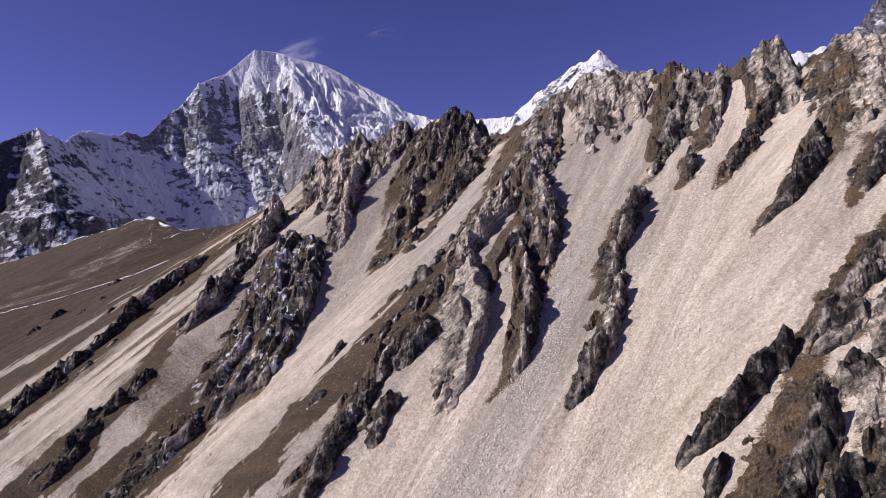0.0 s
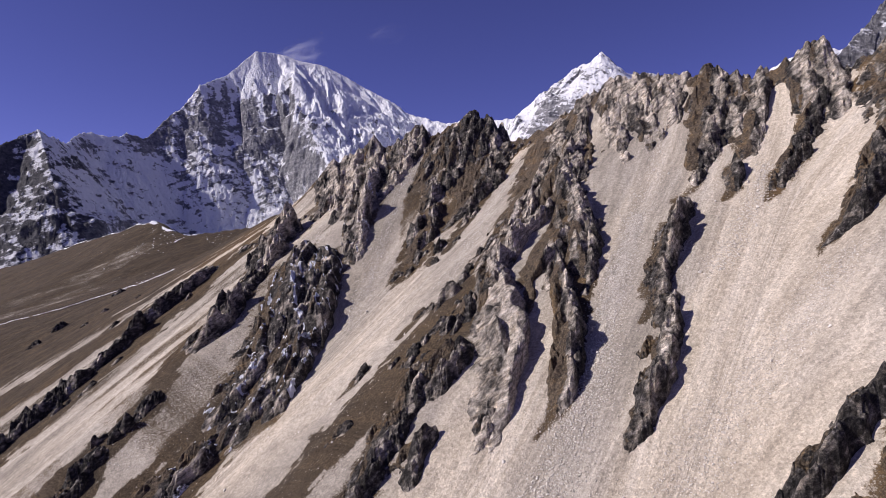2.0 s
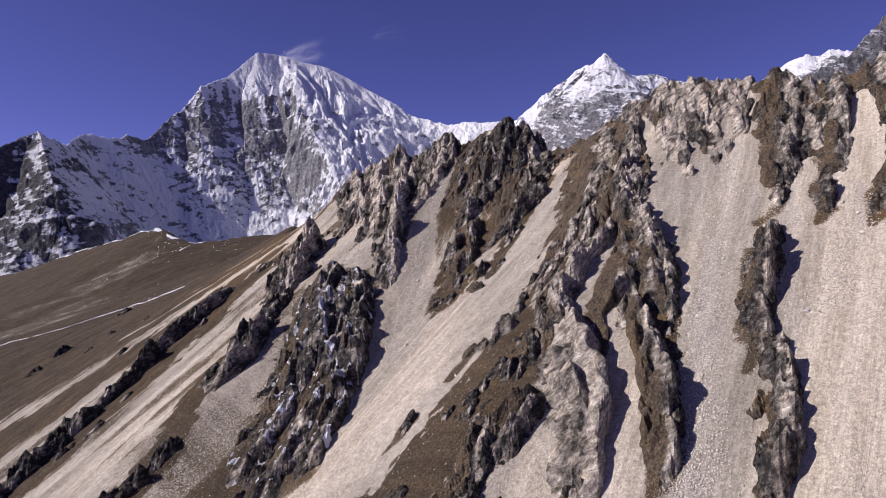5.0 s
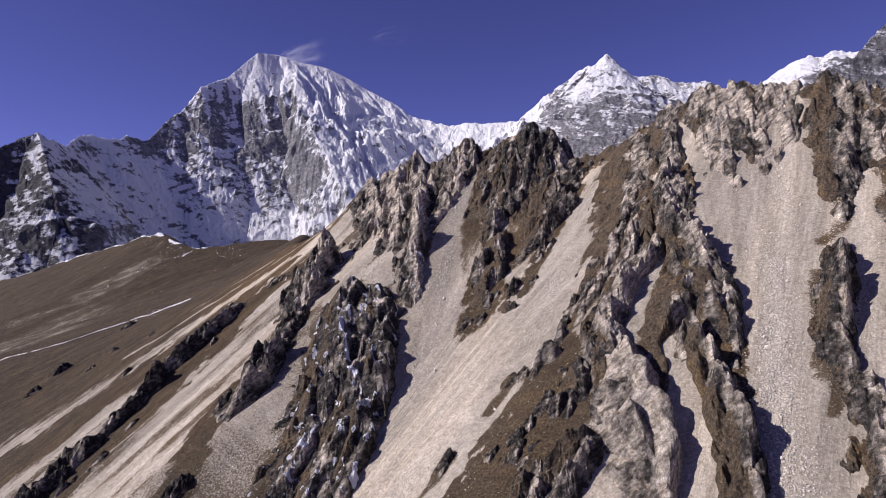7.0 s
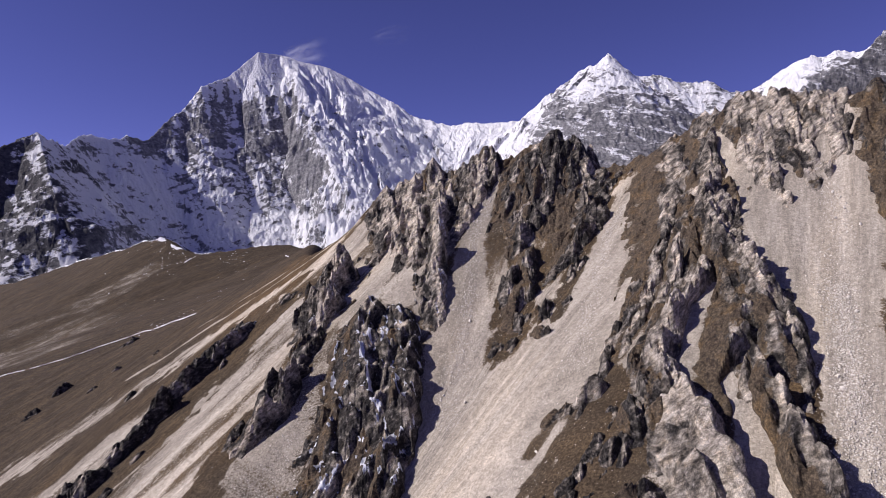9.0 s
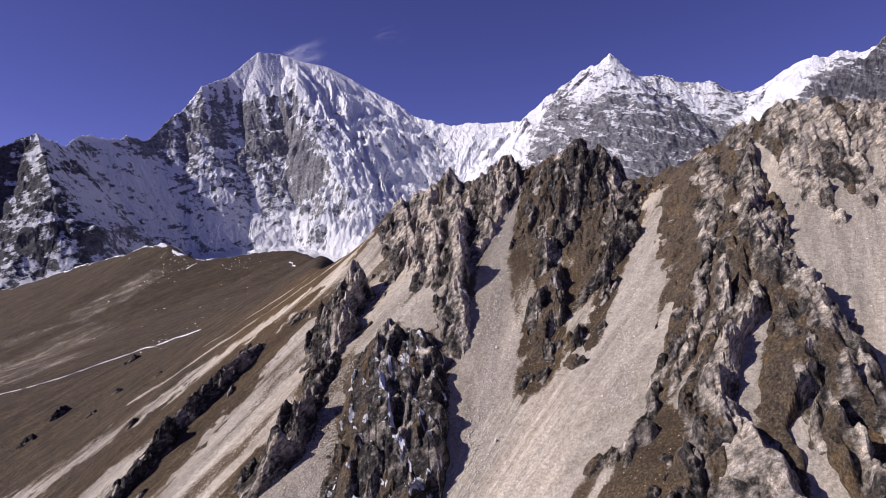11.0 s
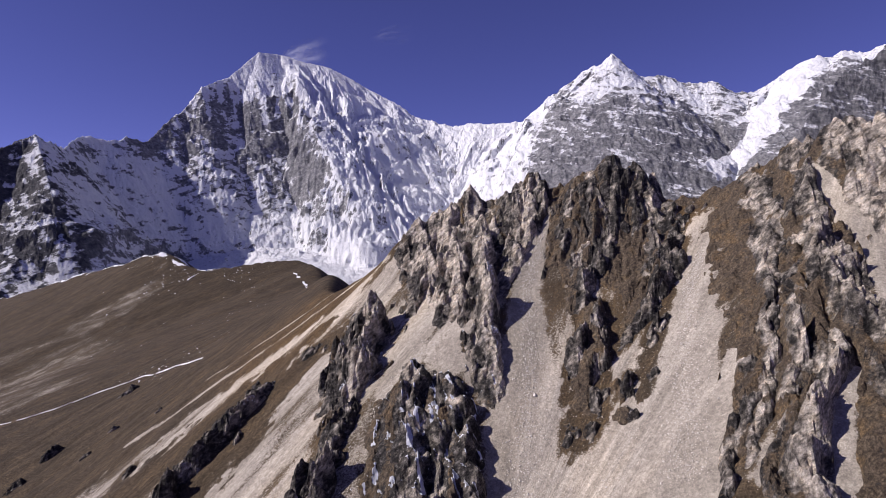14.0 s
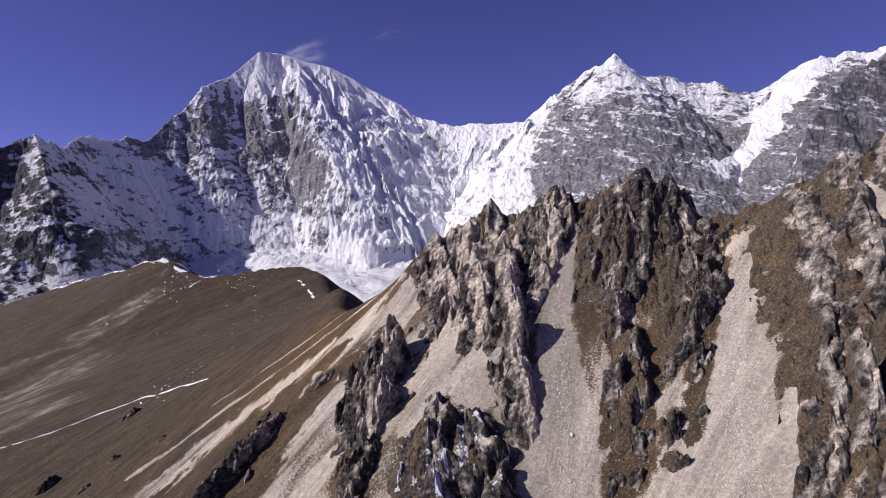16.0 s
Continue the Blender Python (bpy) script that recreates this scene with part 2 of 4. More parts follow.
def make_rock_material():
    m, n, l, b = material("weathered_rock", 0.85)
    plain = vec_in(n, l)
    strata = vec_in(n, l, 8.0, (0.45, 0.6, 1.7), 42.0)
    grain = vec_in(n, l, -40.0, (0.8, 1.15, 1.2))
    big = node_tex(n, l, "noise", 0.16, plain, 8, 0.66)
    band = node_tex(n, l, "noise", 0.6, strata, 8, 0.72)
    fine = node_tex(n, l, "noise", 1.1, grain, 10, 0.78)
    grit = node_tex(n, l, "noise", 3.6, grain, 6, 0.78)
    hue = node_tex(n, l, "noise", 0.3, grain, 8, 0.7)
    crack = node_tex(n, l, "voronoi", 0.8, strata)
    crack.feature = "DISTANCE_TO_EDGE"
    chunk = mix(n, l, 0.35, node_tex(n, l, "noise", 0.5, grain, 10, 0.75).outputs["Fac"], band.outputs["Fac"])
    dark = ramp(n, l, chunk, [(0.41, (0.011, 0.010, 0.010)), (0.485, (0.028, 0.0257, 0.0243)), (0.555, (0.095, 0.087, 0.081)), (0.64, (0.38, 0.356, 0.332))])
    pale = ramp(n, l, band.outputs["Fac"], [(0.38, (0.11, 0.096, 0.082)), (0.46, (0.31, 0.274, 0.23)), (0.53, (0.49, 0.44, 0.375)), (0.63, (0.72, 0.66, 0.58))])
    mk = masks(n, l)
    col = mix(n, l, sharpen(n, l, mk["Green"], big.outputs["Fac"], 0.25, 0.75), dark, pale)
    col = mix(n, l, 0.7, col, ramp(n, l, hue.outputs["Fac"], [(0.36, (0.72, 0.71, 0.72)), (0.5, (1.0, 1.0, 1.0)), (0.62, (1.24, 1.15, 1.02))]), "MULTIPLY")
    col = mix(n, l, 0.7, col, ramp(n, l, fine.outputs["Fac"], [(0.38, (0.5, 0.5, 0.5)), (0.6, (1.4, 1.38, 1.36))]), "MULTIPLY")
    col = mix(n, l, 0.9, col, ramp(n, l, grit.outputs["Fac"], [(0.38, (0.45, 0.45, 0.45)), (0.6, (1.5, 1.5, 1.5))]), "MULTIPLY")
    turf = ramp(n, l, fine.outputs["Fac"], [(0.38, (0.032, 0.025, 0.019)), (0.5, (0.09, 0.069, 0.049)), (0.62, (0.20, 0.157, 0.11))])
    turf = mix(n, l, 0.8, turf, ramp(n, l, big.outputs["Fac"], [(0.40, (0.75, 0.72, 0.72)), (0.5, (1.0, 1.0, 1.0)), (0.62, (1.4, 1.22, 0.92))]), "MULTIPLY")
    turf = mix(n, l, 0.7, turf, ramp(n, l, grit.outputs["Fac"], [(0.38, (0.5, 0.5, 0.5)), (0.6, (1.45, 1.45, 1.45))]), "MULTIPLY")
    rag = mix(n, l, 0.45, fine.outputs["Fac"], hue.outputs["Fac"])
    col = mix(n, l, sharpen(n, l, mk["Red"], rag, 0.44, 0.56), col, turf)
    col = mix(n, l, sharpen(n, l, mk["Blue"], fine.outputs["Fac"], 0.45, 0.55), col, (0.8, 0.82, 0.87))
    l.new(col, b.inputs["Base Color"])
    bump(n, l, b, [(band.outputs["Fac"], 0.6, 0.8), (crack.outputs["Distance"], 0.7, 0.5), (fine.outputs["Fac"], 0.8, 0.6), (grit.outputs["Fac"], 0.9, 0.3)])
    return m


def make_mountain_material():
    """Snow against rock: red leans to snow, green to dark rock with painted shade, blue from fluted to ledged."""
    m, n, l, b = material("snow_and_dark_rock", 0.8)
    geo = n.new("ShaderNodeNewGeometry")

    def drawn(turn, scale):
        out = geo.outputs["Position"]
        for key, value in (("Rotation", (0, radians(turn), 0)), ("Scale", scale)):
            mp = n.new("ShaderNodeMapping")
            mp.inputs[key].default_value = value
            l.new(out, mp.inputs["Vector"])
            out = mp.outputs["Vector"]
        return out

    flute = node_tex(n, l, "noise", 0.03, drawn(-14, (1.0, 0.7, 0.22)), 9, 0.68)
    down = node_tex(n, l, "noise", 0.034, drawn(32, (0.2, 0.4, 1.0)), 9, 0.7)
    up = node_tex(n, l, "noise", 0.034, drawn(-17, (0.14, 0.3, 1.0)), 9, 0.7)
    mid = node_tex(n, l, "noise", 0.022, drawn(0, (1, 1, 1)), 10, 0.68)
    fine = node_tex(n, l, "noise", 0.06, drawn(0, (1, 1, 1)), 8, 0.72)
    where = n.new("ShaderNodeSeparateXYZ")
    l.new(geo.outputs["Position"], where.inputs[0])
    east = math_node(n, l, "GREATER_THAN", where.outputs["X"], 300.0)
    mk = masks(n, l)
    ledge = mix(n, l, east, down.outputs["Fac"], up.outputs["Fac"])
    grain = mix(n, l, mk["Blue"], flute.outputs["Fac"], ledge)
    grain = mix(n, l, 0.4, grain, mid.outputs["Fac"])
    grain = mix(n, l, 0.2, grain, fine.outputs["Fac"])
    # Faint blue tint puts distance haze into the rock colour.
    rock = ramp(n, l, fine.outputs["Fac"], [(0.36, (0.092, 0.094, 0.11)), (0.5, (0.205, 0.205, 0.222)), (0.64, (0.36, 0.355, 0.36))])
    # Near-black grey: dark rock with the left peak's shade put into the colour.
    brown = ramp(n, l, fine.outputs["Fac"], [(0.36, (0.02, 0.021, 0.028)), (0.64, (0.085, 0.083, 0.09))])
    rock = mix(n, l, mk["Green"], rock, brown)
    rock = mix(n, l, 0.7, rock, ramp(n, l, ledge, [(0.4, (0.7, 0.7, 0.7)), (0.6, (1.3, 1.29, 1.27))]), "MULTIPLY")
    snow = mix(n, l, fine.outputs["Fac"], (0.74, 0.76, 0.82), (0.90, 0.90, 0.91))
    lean = math_node(n, l, "ADD", mk["Red"], math_node(n, l, "MULTIPLY", math_node(n, l, "SUBTRACT", grain, 0.5), 4.6))
    edge = n.new("ShaderNodeMapRange")
    edge.inputs["From Min"].default_value, edge.inputs["From Max"].default_value = 0.40, 0.62
    l.new(lean, edge.inputs["Value"])
    l.new(mix(n, l, edge.outputs["Result"], rock, snow), b.inputs["Base Color"])
    bump(n, l, b, [(grain, 0.8, 22.0), (fine.outputs["Fac"], 0.9, 10.0)])
    return m


SLOPE, ROCK, MOUNTAIN = make_slope_material(), make_rock_material(), make_mountain_material()


# ---- mesh helpers ----
def sheet(name, x, y, z, mask, mat, origin=(0, 0, 0), smooth=True, some=None, flow=None):
    """A grid of points as a mesh with a colour mask; some: which of its squares to take."""
    rows, cols = x.shape
    co = np.stack([x - origin[0], y - origin[1], z - origin[2]], -1).reshape(-1, 3)
    i = np.arange(rows * cols).reshape(rows, cols)
    quads = np.stack([i[:-1, :-1], i[:-1, 1:], i[1:, 1:], i[1:, :-1]], -1).reshape(-1, 4)
    mask = mask.reshape(-1, 3)
    if some is not None:
        quads = quads[some.ravel()]
        used, back = np.unique(quads, return_inverse=True)
        co, mask, quads = co[used], mask[used], back.reshape(-1, 4)
    me = bpy.data.meshes.new(name)
    me.vertices.add(len(co))
    me.vertices.foreach_set("co", co.ravel())
    me.loops.add(quads.size)
    me.loops.foreach_set("vertex_index", quads.ravel())
    me.polygons.add(len(quads))
    me.polygons.foreach_set("loop_start", np.arange(0, quads.size, 4))
    me.update(calc_edges=True)
    me.polygons.foreach_set("use_smooth", np.full(len(quads), smooth))
    at = me.color_attributes.new("mask", "FLOAT_COLOR", "POINT")
    at.data.foreach_set("color", np.concatenate([mask, np.ones((len(co), 1))], 1).ravel())
    if flow is not None:
        at = me.attributes.new("flow", "FLOAT_VECTOR", "POINT")
        at.data.foreach_set("vector", flow.reshape(-1, 3).ravel())
    me.materials.append(mat)
    ob = new(name, me)
    ob.location = origin
    return ob


def slopes(x, y, z):
    """Unit normals of a grid."""
    p = np.stack([x, y, z], -1)
    nrm = np.cross(np.gradient(p, axis=1), np.gradient(p, axis=0))
    nrm *= np.sign(nrm[..., 2:3]) + (nrm[..., 2:3] == 0)
    return nrm / (np.linalg.norm(nrm, axis=-1, keepdims=True) + 1e-9)


def islands(some, least=60, most=8):
    """Splits a mask of squares into its largest connected patches and the rest."""
    left, found = some.copy(), []
    rows, cols = some.shape
    for i, j in zip(*np.nonzero(some)):
        if not left[i, j]:
            continue
        left[i, j], stack, cells_in = False, [(i, j)], []
        while stack:
            a, b = stack.pop()
            cells_in.append((a, b))
            for c, d in ((a + 1, b), (a - 1, b), (a, b + 1), (a, b - 1)):
                if 0 <= c < rows and 0 <= d < cols and left[c, d]:
                    left[c, d] = False
                    stack.append((c, d))
        found.append(cells_in)
    found.sort(key=len, reverse=True)
    rest, out = some.copy(), []
    for cells_in in found[:most]:
        if len(cells_in) < least:
            break
        one = np.zeros(some.shape, bool)
        one[tuple(np.array(cells_in).T)] = True
        rest &= ~one
        out.append(one)
    return out, rest


# ---- the ground ----
def spaced(lo, hi, fine, out_lo, out_hi, grow=1.09, ahead=1.02):
    mid, steps = list(np.arange(lo, hi + fine, fine)), fine  # even in the middle, wider outwards
    left, right = [lo], [mid[-1]]
    while left[-1] > out_lo:
        steps *= grow
        left.append(left[-1] - steps)
    steps = fine
    while right[-1] < out_hi:
        steps *= ahead
        right.append(right[-1] + steps)
    return np.array(left[:0:-1] + mid + right[1:])


# Bands of turf: (u, v, half-width).
TURF = [
    [(188, 155, 7), (170, 152, 11), (160, 152, 12), (149, 154, 13), (132, 155, 12), (116, 157, 12), (95, 158, 12)],
    [(182, 146, 7), (169, 146, 10), (161, 150, 9), (154, 156, 9)],
    [(246, 216, 6), (227, 208, 9), (213, 202, 9), (203, 201, 5)],
    [(258, 196, 6), (235, 190, 6), (222, 188, 4)],
    [(228, 306, 3), (208, 308, 6), (186, 312, 9), (165, 304, 10), (150, 308, 12), (125, 300, 11), (100, 300, 12), (60, 296, 12)],
    [(150, 265, 4), (136, 258, 6), (119, 247, 7), (95, 242, 9), (70, 240, 9)],
    [(150, 222, 5), (130, 214, 10), (113, 209, 13), (93, 211, 14), (70, 212, 13)],
    [(196, 10, 5), (174, 19, 4), (160, 26, 3)],
    [(300, 40, 8), (270, 26, 5), (250, 28, 3)],
    [(310, 202, 8), (298, 204, 9), (292, 203, 5)],
    [(212, 118, 4), (190, 112, 6), (170, 104, 6), (160, 100, 4)],
    [(230, 38, 4), (214, 44, 3)],
]


def build_ground():
    us, vs = spaced(60, 335, 1.0, -3500, 3800, ahead=1.03), spaced(-25, 440, 1.0, -3500, 3800)
    u, v = np.meshgrid(us, vs, indexing="ij")
    x, y = to_xy(u, v)
    z = ground(u, v)
    wob = 9 * fbm(u / 40, v / 25, 3, 51)
    turf = np.zeros(u.shape)
    ragged = 0.45 * fbm(u / 14, v / 5, 4, 61) + 0.25 * fbm(u / 3, v / 2, 2, 65)
    for band in TURF:
        turf = np.maximum(turf, 1 - step(near_line(u, v, band) + ragged, 0.6, 1.2))
    for line in APRONS:  # earth and turf trailing down from the ribs
        p = np.array(line)
        i0, i1 = np.searchsorted(us, (p[:, 0].min() - 30, p[:, 0].max() + 20))
        j0, j1 = np.searchsorted(vs, (p[:, 1].min() - 25, p[:, 1].max() + 25))
        at = (slice(i0, i1), slice(j0, j1))
        near = near_line(u[at], v[at], [tuple(q) for q in p]) + 0.9 * ragged[at]
        turf[at] = np.maximum(turf[at], 0.68 * (1 - step(near, 0.5, 1.5)))
    clear = np.ones(u.shape)
    for chute in CHUTES:
        clear = clear * (0.1 + 0.9 * step(near_line(u, v, chute) + 0.5 * ragged, 0.7, 1.4))
    turf = turf * clear
    edge = hermite(u, [(60, 330), (120, 326), (160, 322), (200, 318), (237, 315), (262, 306), (300, 300)])
    far = step(v + 0.25 * wob + 5 * ragged - edge, -3, 4)
    for strip in SCREE_STRIPS:
        far = far * (0.25 + 0.75 * step(near_line(u, v, strip) + 1.6 * ragged, 0.3, 1.6))
    swath = (1 - step(near_line(u, v, PALE_SWATH) + 0.8 * fbm(v / 40, u / 160, 4, 75), 0.2, 1.3)) * (0.40 + 0.12 * fbm(v / 7, u / 30, 4, 79, 0.7))
    turf = np.maximum(turf, far - np.clip(swath, 0, 1))
    crest = step(u - hermite(v, CREST) + 6 * fbm(v / 15, u / 15, 3, 77), -2, 6)
    turf = np.maximum(turf, crest)
    tan = 0.5 + 0.5 * fbm(v / 26, u / 160, 3, 81) - step(v, 95, 150) * 0.35 + 0.5 * np.exp(-((v - 52) / 20) ** 2) + 0.45 * np.exp(-((v - 188) / 14) ** 2) * (1 - step(u, 190, 240))
    tan = tan * (1 - step(v, 345, 380)) + 0.9 * step(v, 312, 322) * (1 - step(v, 340, 385)) * step(u, 170, 215)
    tan = tan + 0.9 * np.exp(-((v - 203) / 9) ** 2) * step(u, 284, 294)
    tan = np.clip(tan, 0, 1)
    flow = fall_line(u, v)
    earth = step(v, 165, 235) * (0.33 + 0.6 * fbm(flow / 7, u / 55, 4, 83))  # earthy streaks in the far scree
    turf = np.maximum(turf, np.clip(earth * clear, 0, 0.58))
    snow = 0.75 * step(u - hermite(v, CREST), -16, -4) * step(v, 700, 740) * step(fbm(u / 14, v / 30, 4, 85), 0.1, 0.4)
    ob = sheet("ground", x, y, z, np.stack([turf, tan, snow], -1), SLOPE, flow=np.stack([u, flow, 0 * u], -1))
    tagged(ob, "steep pale grey scree slope with bands of brown dry turf", "slope", kind="structure")


SCREE_STRIPS = [
    [(250, 318, 3), (226, 325, 5), (210, 331, 6), (185, 340, 6.5), (158, 347, 6.5), (120, 356, 7), (60, 372, 8)],
    [(256, 330, 0.8), (230, 340, 1.2), (200, 353, 1.5), (160, 368, 1.6)],
    [(252, 344, 0.6), (225, 356, 0.9), (195, 370, 1.0)],
]
APRONS = []
PALE_SWATH = [(391, 780, 9), (345, 745, 24), (300, 708, 36), (248, 681, 48), (190, 610, 56), (150, 520, 50)]


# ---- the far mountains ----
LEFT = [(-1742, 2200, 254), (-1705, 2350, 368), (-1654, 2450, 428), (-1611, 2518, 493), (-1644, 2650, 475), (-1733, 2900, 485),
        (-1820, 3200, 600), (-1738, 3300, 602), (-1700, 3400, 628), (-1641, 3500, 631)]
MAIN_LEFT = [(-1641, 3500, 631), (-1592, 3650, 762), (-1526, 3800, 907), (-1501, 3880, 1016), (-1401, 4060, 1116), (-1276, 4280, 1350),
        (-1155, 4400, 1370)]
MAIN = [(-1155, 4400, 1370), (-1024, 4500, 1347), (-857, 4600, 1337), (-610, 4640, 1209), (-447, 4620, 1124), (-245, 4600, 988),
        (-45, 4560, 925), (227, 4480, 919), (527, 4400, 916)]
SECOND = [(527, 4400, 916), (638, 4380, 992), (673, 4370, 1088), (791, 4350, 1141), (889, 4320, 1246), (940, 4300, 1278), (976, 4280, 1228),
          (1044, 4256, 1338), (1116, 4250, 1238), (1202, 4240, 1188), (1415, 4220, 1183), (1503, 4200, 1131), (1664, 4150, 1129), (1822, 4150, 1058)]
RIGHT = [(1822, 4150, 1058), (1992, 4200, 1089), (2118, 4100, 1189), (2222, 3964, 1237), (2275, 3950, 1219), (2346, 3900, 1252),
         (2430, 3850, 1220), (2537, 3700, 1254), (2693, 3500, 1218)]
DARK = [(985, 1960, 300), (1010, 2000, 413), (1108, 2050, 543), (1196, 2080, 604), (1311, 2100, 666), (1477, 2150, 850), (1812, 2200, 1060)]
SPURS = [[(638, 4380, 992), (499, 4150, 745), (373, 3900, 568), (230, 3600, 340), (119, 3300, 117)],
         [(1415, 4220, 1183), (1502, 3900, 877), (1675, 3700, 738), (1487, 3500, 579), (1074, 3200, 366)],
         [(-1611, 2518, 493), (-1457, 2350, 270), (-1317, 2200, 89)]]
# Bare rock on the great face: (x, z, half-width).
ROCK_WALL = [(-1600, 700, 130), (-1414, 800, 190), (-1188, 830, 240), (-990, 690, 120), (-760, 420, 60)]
# Snow on the foot of the great face, placed to fit the first camera view: thousandths across and up, half-width.
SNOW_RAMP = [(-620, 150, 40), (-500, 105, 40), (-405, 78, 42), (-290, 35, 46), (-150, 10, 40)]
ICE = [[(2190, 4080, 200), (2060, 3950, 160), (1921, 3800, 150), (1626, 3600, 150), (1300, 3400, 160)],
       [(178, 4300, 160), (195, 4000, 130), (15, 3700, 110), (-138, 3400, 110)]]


def ridge_height(x, y, line, fall, back, flute, seed, foot=9e3, low=0.5):
    """The height of a mountain side below a ridge line, with ribs that run down from it; back: the fall on the far side."""
    best, length = np.full(x.shape, -1e4), 0.0
    along, away, front = np.zeros(x.shape), np.zeros(x.shape), np.ones(x.shape)
    for p, q in zip(line[:-1], line[1:]):
        dx, dy = q[0] - p[0], q[1] - p[1]
        size = math.hypot(dx, dy)
        s = np.clip(((x - p[0]) * dx + (y - p[1]) * dy) / (size * size), 0, 1)
        d = np.hypot(x - p[0] - s * dx, y - p[1] - s * dy)
        side = dx * (y - p[1]) - dy * (x - p[0]) > 0
        z = p[2] + s * (q[2] - p[2]) - np.where(side, back * d, fall * d - (fall - low) * softplus(d - foot, 80.0))
        near = z > best
        best, along, away = np.where(near, z, best), np.where(near, length + s * size, along), np.where(near, d, away)
        front = np.where(near, 1.0 - (side & (back > 1.2)), front)
        length += size
    along = along + 0.25 * away + 26 * fbm(x / 160, y / 220, 3, seed + 9)
    ribs, amp = -0.52, 0.5
    for n, wave in enumerate((170, 83, 41, 20)):
        ribs, amp = ribs + amp * (1 - np.abs(gnoise(along / wave, away / (420 / 1.6 ** n), seed + n))) ** 2, amp * 0.52
    return best + ribs * np.minimum(away * 0.75, 230) * flute * front, ribs


def build_mountains():
    ys = 1150 + 3730 * np.linspace(0, 1, 560) ** 0.8
    sides = np.linspace(-0.84, 0.84, 1000)
    y, side = np.meshgrid(ys, sides, indexing="ij")
    x = side * y
    z = -120 + 30 * fbm(x / 300, y / 300, 4, 119) + 60 * step(y, 2000, 3000) + 170 * step(y, 2800, 3700)
    ribs, patches = np.zeros(x.shape), fbm(x / 160, y / 160, 4, 141)
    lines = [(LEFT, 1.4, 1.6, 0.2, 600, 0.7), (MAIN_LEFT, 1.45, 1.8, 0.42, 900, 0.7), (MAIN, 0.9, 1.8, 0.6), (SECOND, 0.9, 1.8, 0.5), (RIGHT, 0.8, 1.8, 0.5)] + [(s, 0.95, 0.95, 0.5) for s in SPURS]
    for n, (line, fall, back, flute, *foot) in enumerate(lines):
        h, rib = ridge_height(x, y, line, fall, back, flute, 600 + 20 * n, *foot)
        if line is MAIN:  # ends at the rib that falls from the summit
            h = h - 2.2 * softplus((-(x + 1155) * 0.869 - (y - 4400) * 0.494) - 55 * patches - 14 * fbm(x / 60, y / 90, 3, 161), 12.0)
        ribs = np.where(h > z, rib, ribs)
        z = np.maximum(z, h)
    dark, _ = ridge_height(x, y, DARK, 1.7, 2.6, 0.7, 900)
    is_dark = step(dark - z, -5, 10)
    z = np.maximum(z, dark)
    top = 1 - step(z, 950, 1300)
    z = z + (30 * (ridged(x / 150 + z / 400, y / 190, 4, 121, 0.55) - 0.5) + 5 * fbm(x / 26, y / 40, 3, 131, 0.65)) * step(z, -100, 100) * (0.35 + 0.65 * np.maximum(top, side > 0.1))
    nrm = slopes(x, y, z)
    patches = fbm(x / 130, z / 110, 4, 142)
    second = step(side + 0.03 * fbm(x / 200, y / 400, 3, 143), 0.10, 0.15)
    # Left face: slanting ledges, and thinner snow standing in for its shade.
    shaded_ledges = step(-side + 0.05 * patches, 0.16, 0.27)
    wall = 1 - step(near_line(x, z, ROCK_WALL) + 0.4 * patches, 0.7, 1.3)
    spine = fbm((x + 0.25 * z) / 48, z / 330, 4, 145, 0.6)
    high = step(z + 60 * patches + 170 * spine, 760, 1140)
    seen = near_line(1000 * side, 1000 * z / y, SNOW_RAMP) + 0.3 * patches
    ledges = fbm((z + 0.6 * x + 25 * fbm(x / 90, y / 90, 2, 144)) / 34, x / 300, 5, 148, 0.6)
    lie = 0.77 - 0.30 * ribs + 0.34 * shaded_ledges * ledges * (1 - high) + 0.12 * patches + 0.16 * spine + 0.9 * (nrm[..., 2] - 0.62) + 0.25 * high * (1 - second) + 0.2 * step(z, 1180, 1280) * (1 - 0.8 * second)
    # Snow thinned on the left face, so the colour carries some of its shade.
    lie = lie - 0.38 * wall * (1 - high) - shaded_ledges * 0.15 * (1 - high) + 0.26 * (1 - step(seen, 0.6, 1.3)) * (1 - second)
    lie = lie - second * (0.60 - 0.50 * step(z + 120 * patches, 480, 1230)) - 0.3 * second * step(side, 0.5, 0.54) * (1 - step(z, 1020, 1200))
    lie = lie + 0.14 * (1 - wall) * (1 - shaded_ledges) * (1 - second)
    snow = np.clip(lie, 0, 1)
    # Left peak: less snow and darker rock, which also stand for its shade.
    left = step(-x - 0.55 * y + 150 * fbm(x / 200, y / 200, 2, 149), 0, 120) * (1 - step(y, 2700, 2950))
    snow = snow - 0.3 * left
    ice = np.zeros(x.shape)
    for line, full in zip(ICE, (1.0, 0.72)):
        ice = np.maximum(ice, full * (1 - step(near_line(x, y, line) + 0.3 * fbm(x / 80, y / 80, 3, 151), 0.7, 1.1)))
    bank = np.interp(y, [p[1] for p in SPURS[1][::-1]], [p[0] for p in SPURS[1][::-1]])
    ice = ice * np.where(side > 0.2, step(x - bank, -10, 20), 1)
    snow = np.maximum(snow * (1 - is_dark) + is_dark * 0.28, ice)
    # Dark rock of both ridges, plus the left peak's painted shade.
    dark_shaded_rock = np.maximum(0.8 * left, 0.3 * is_dark)
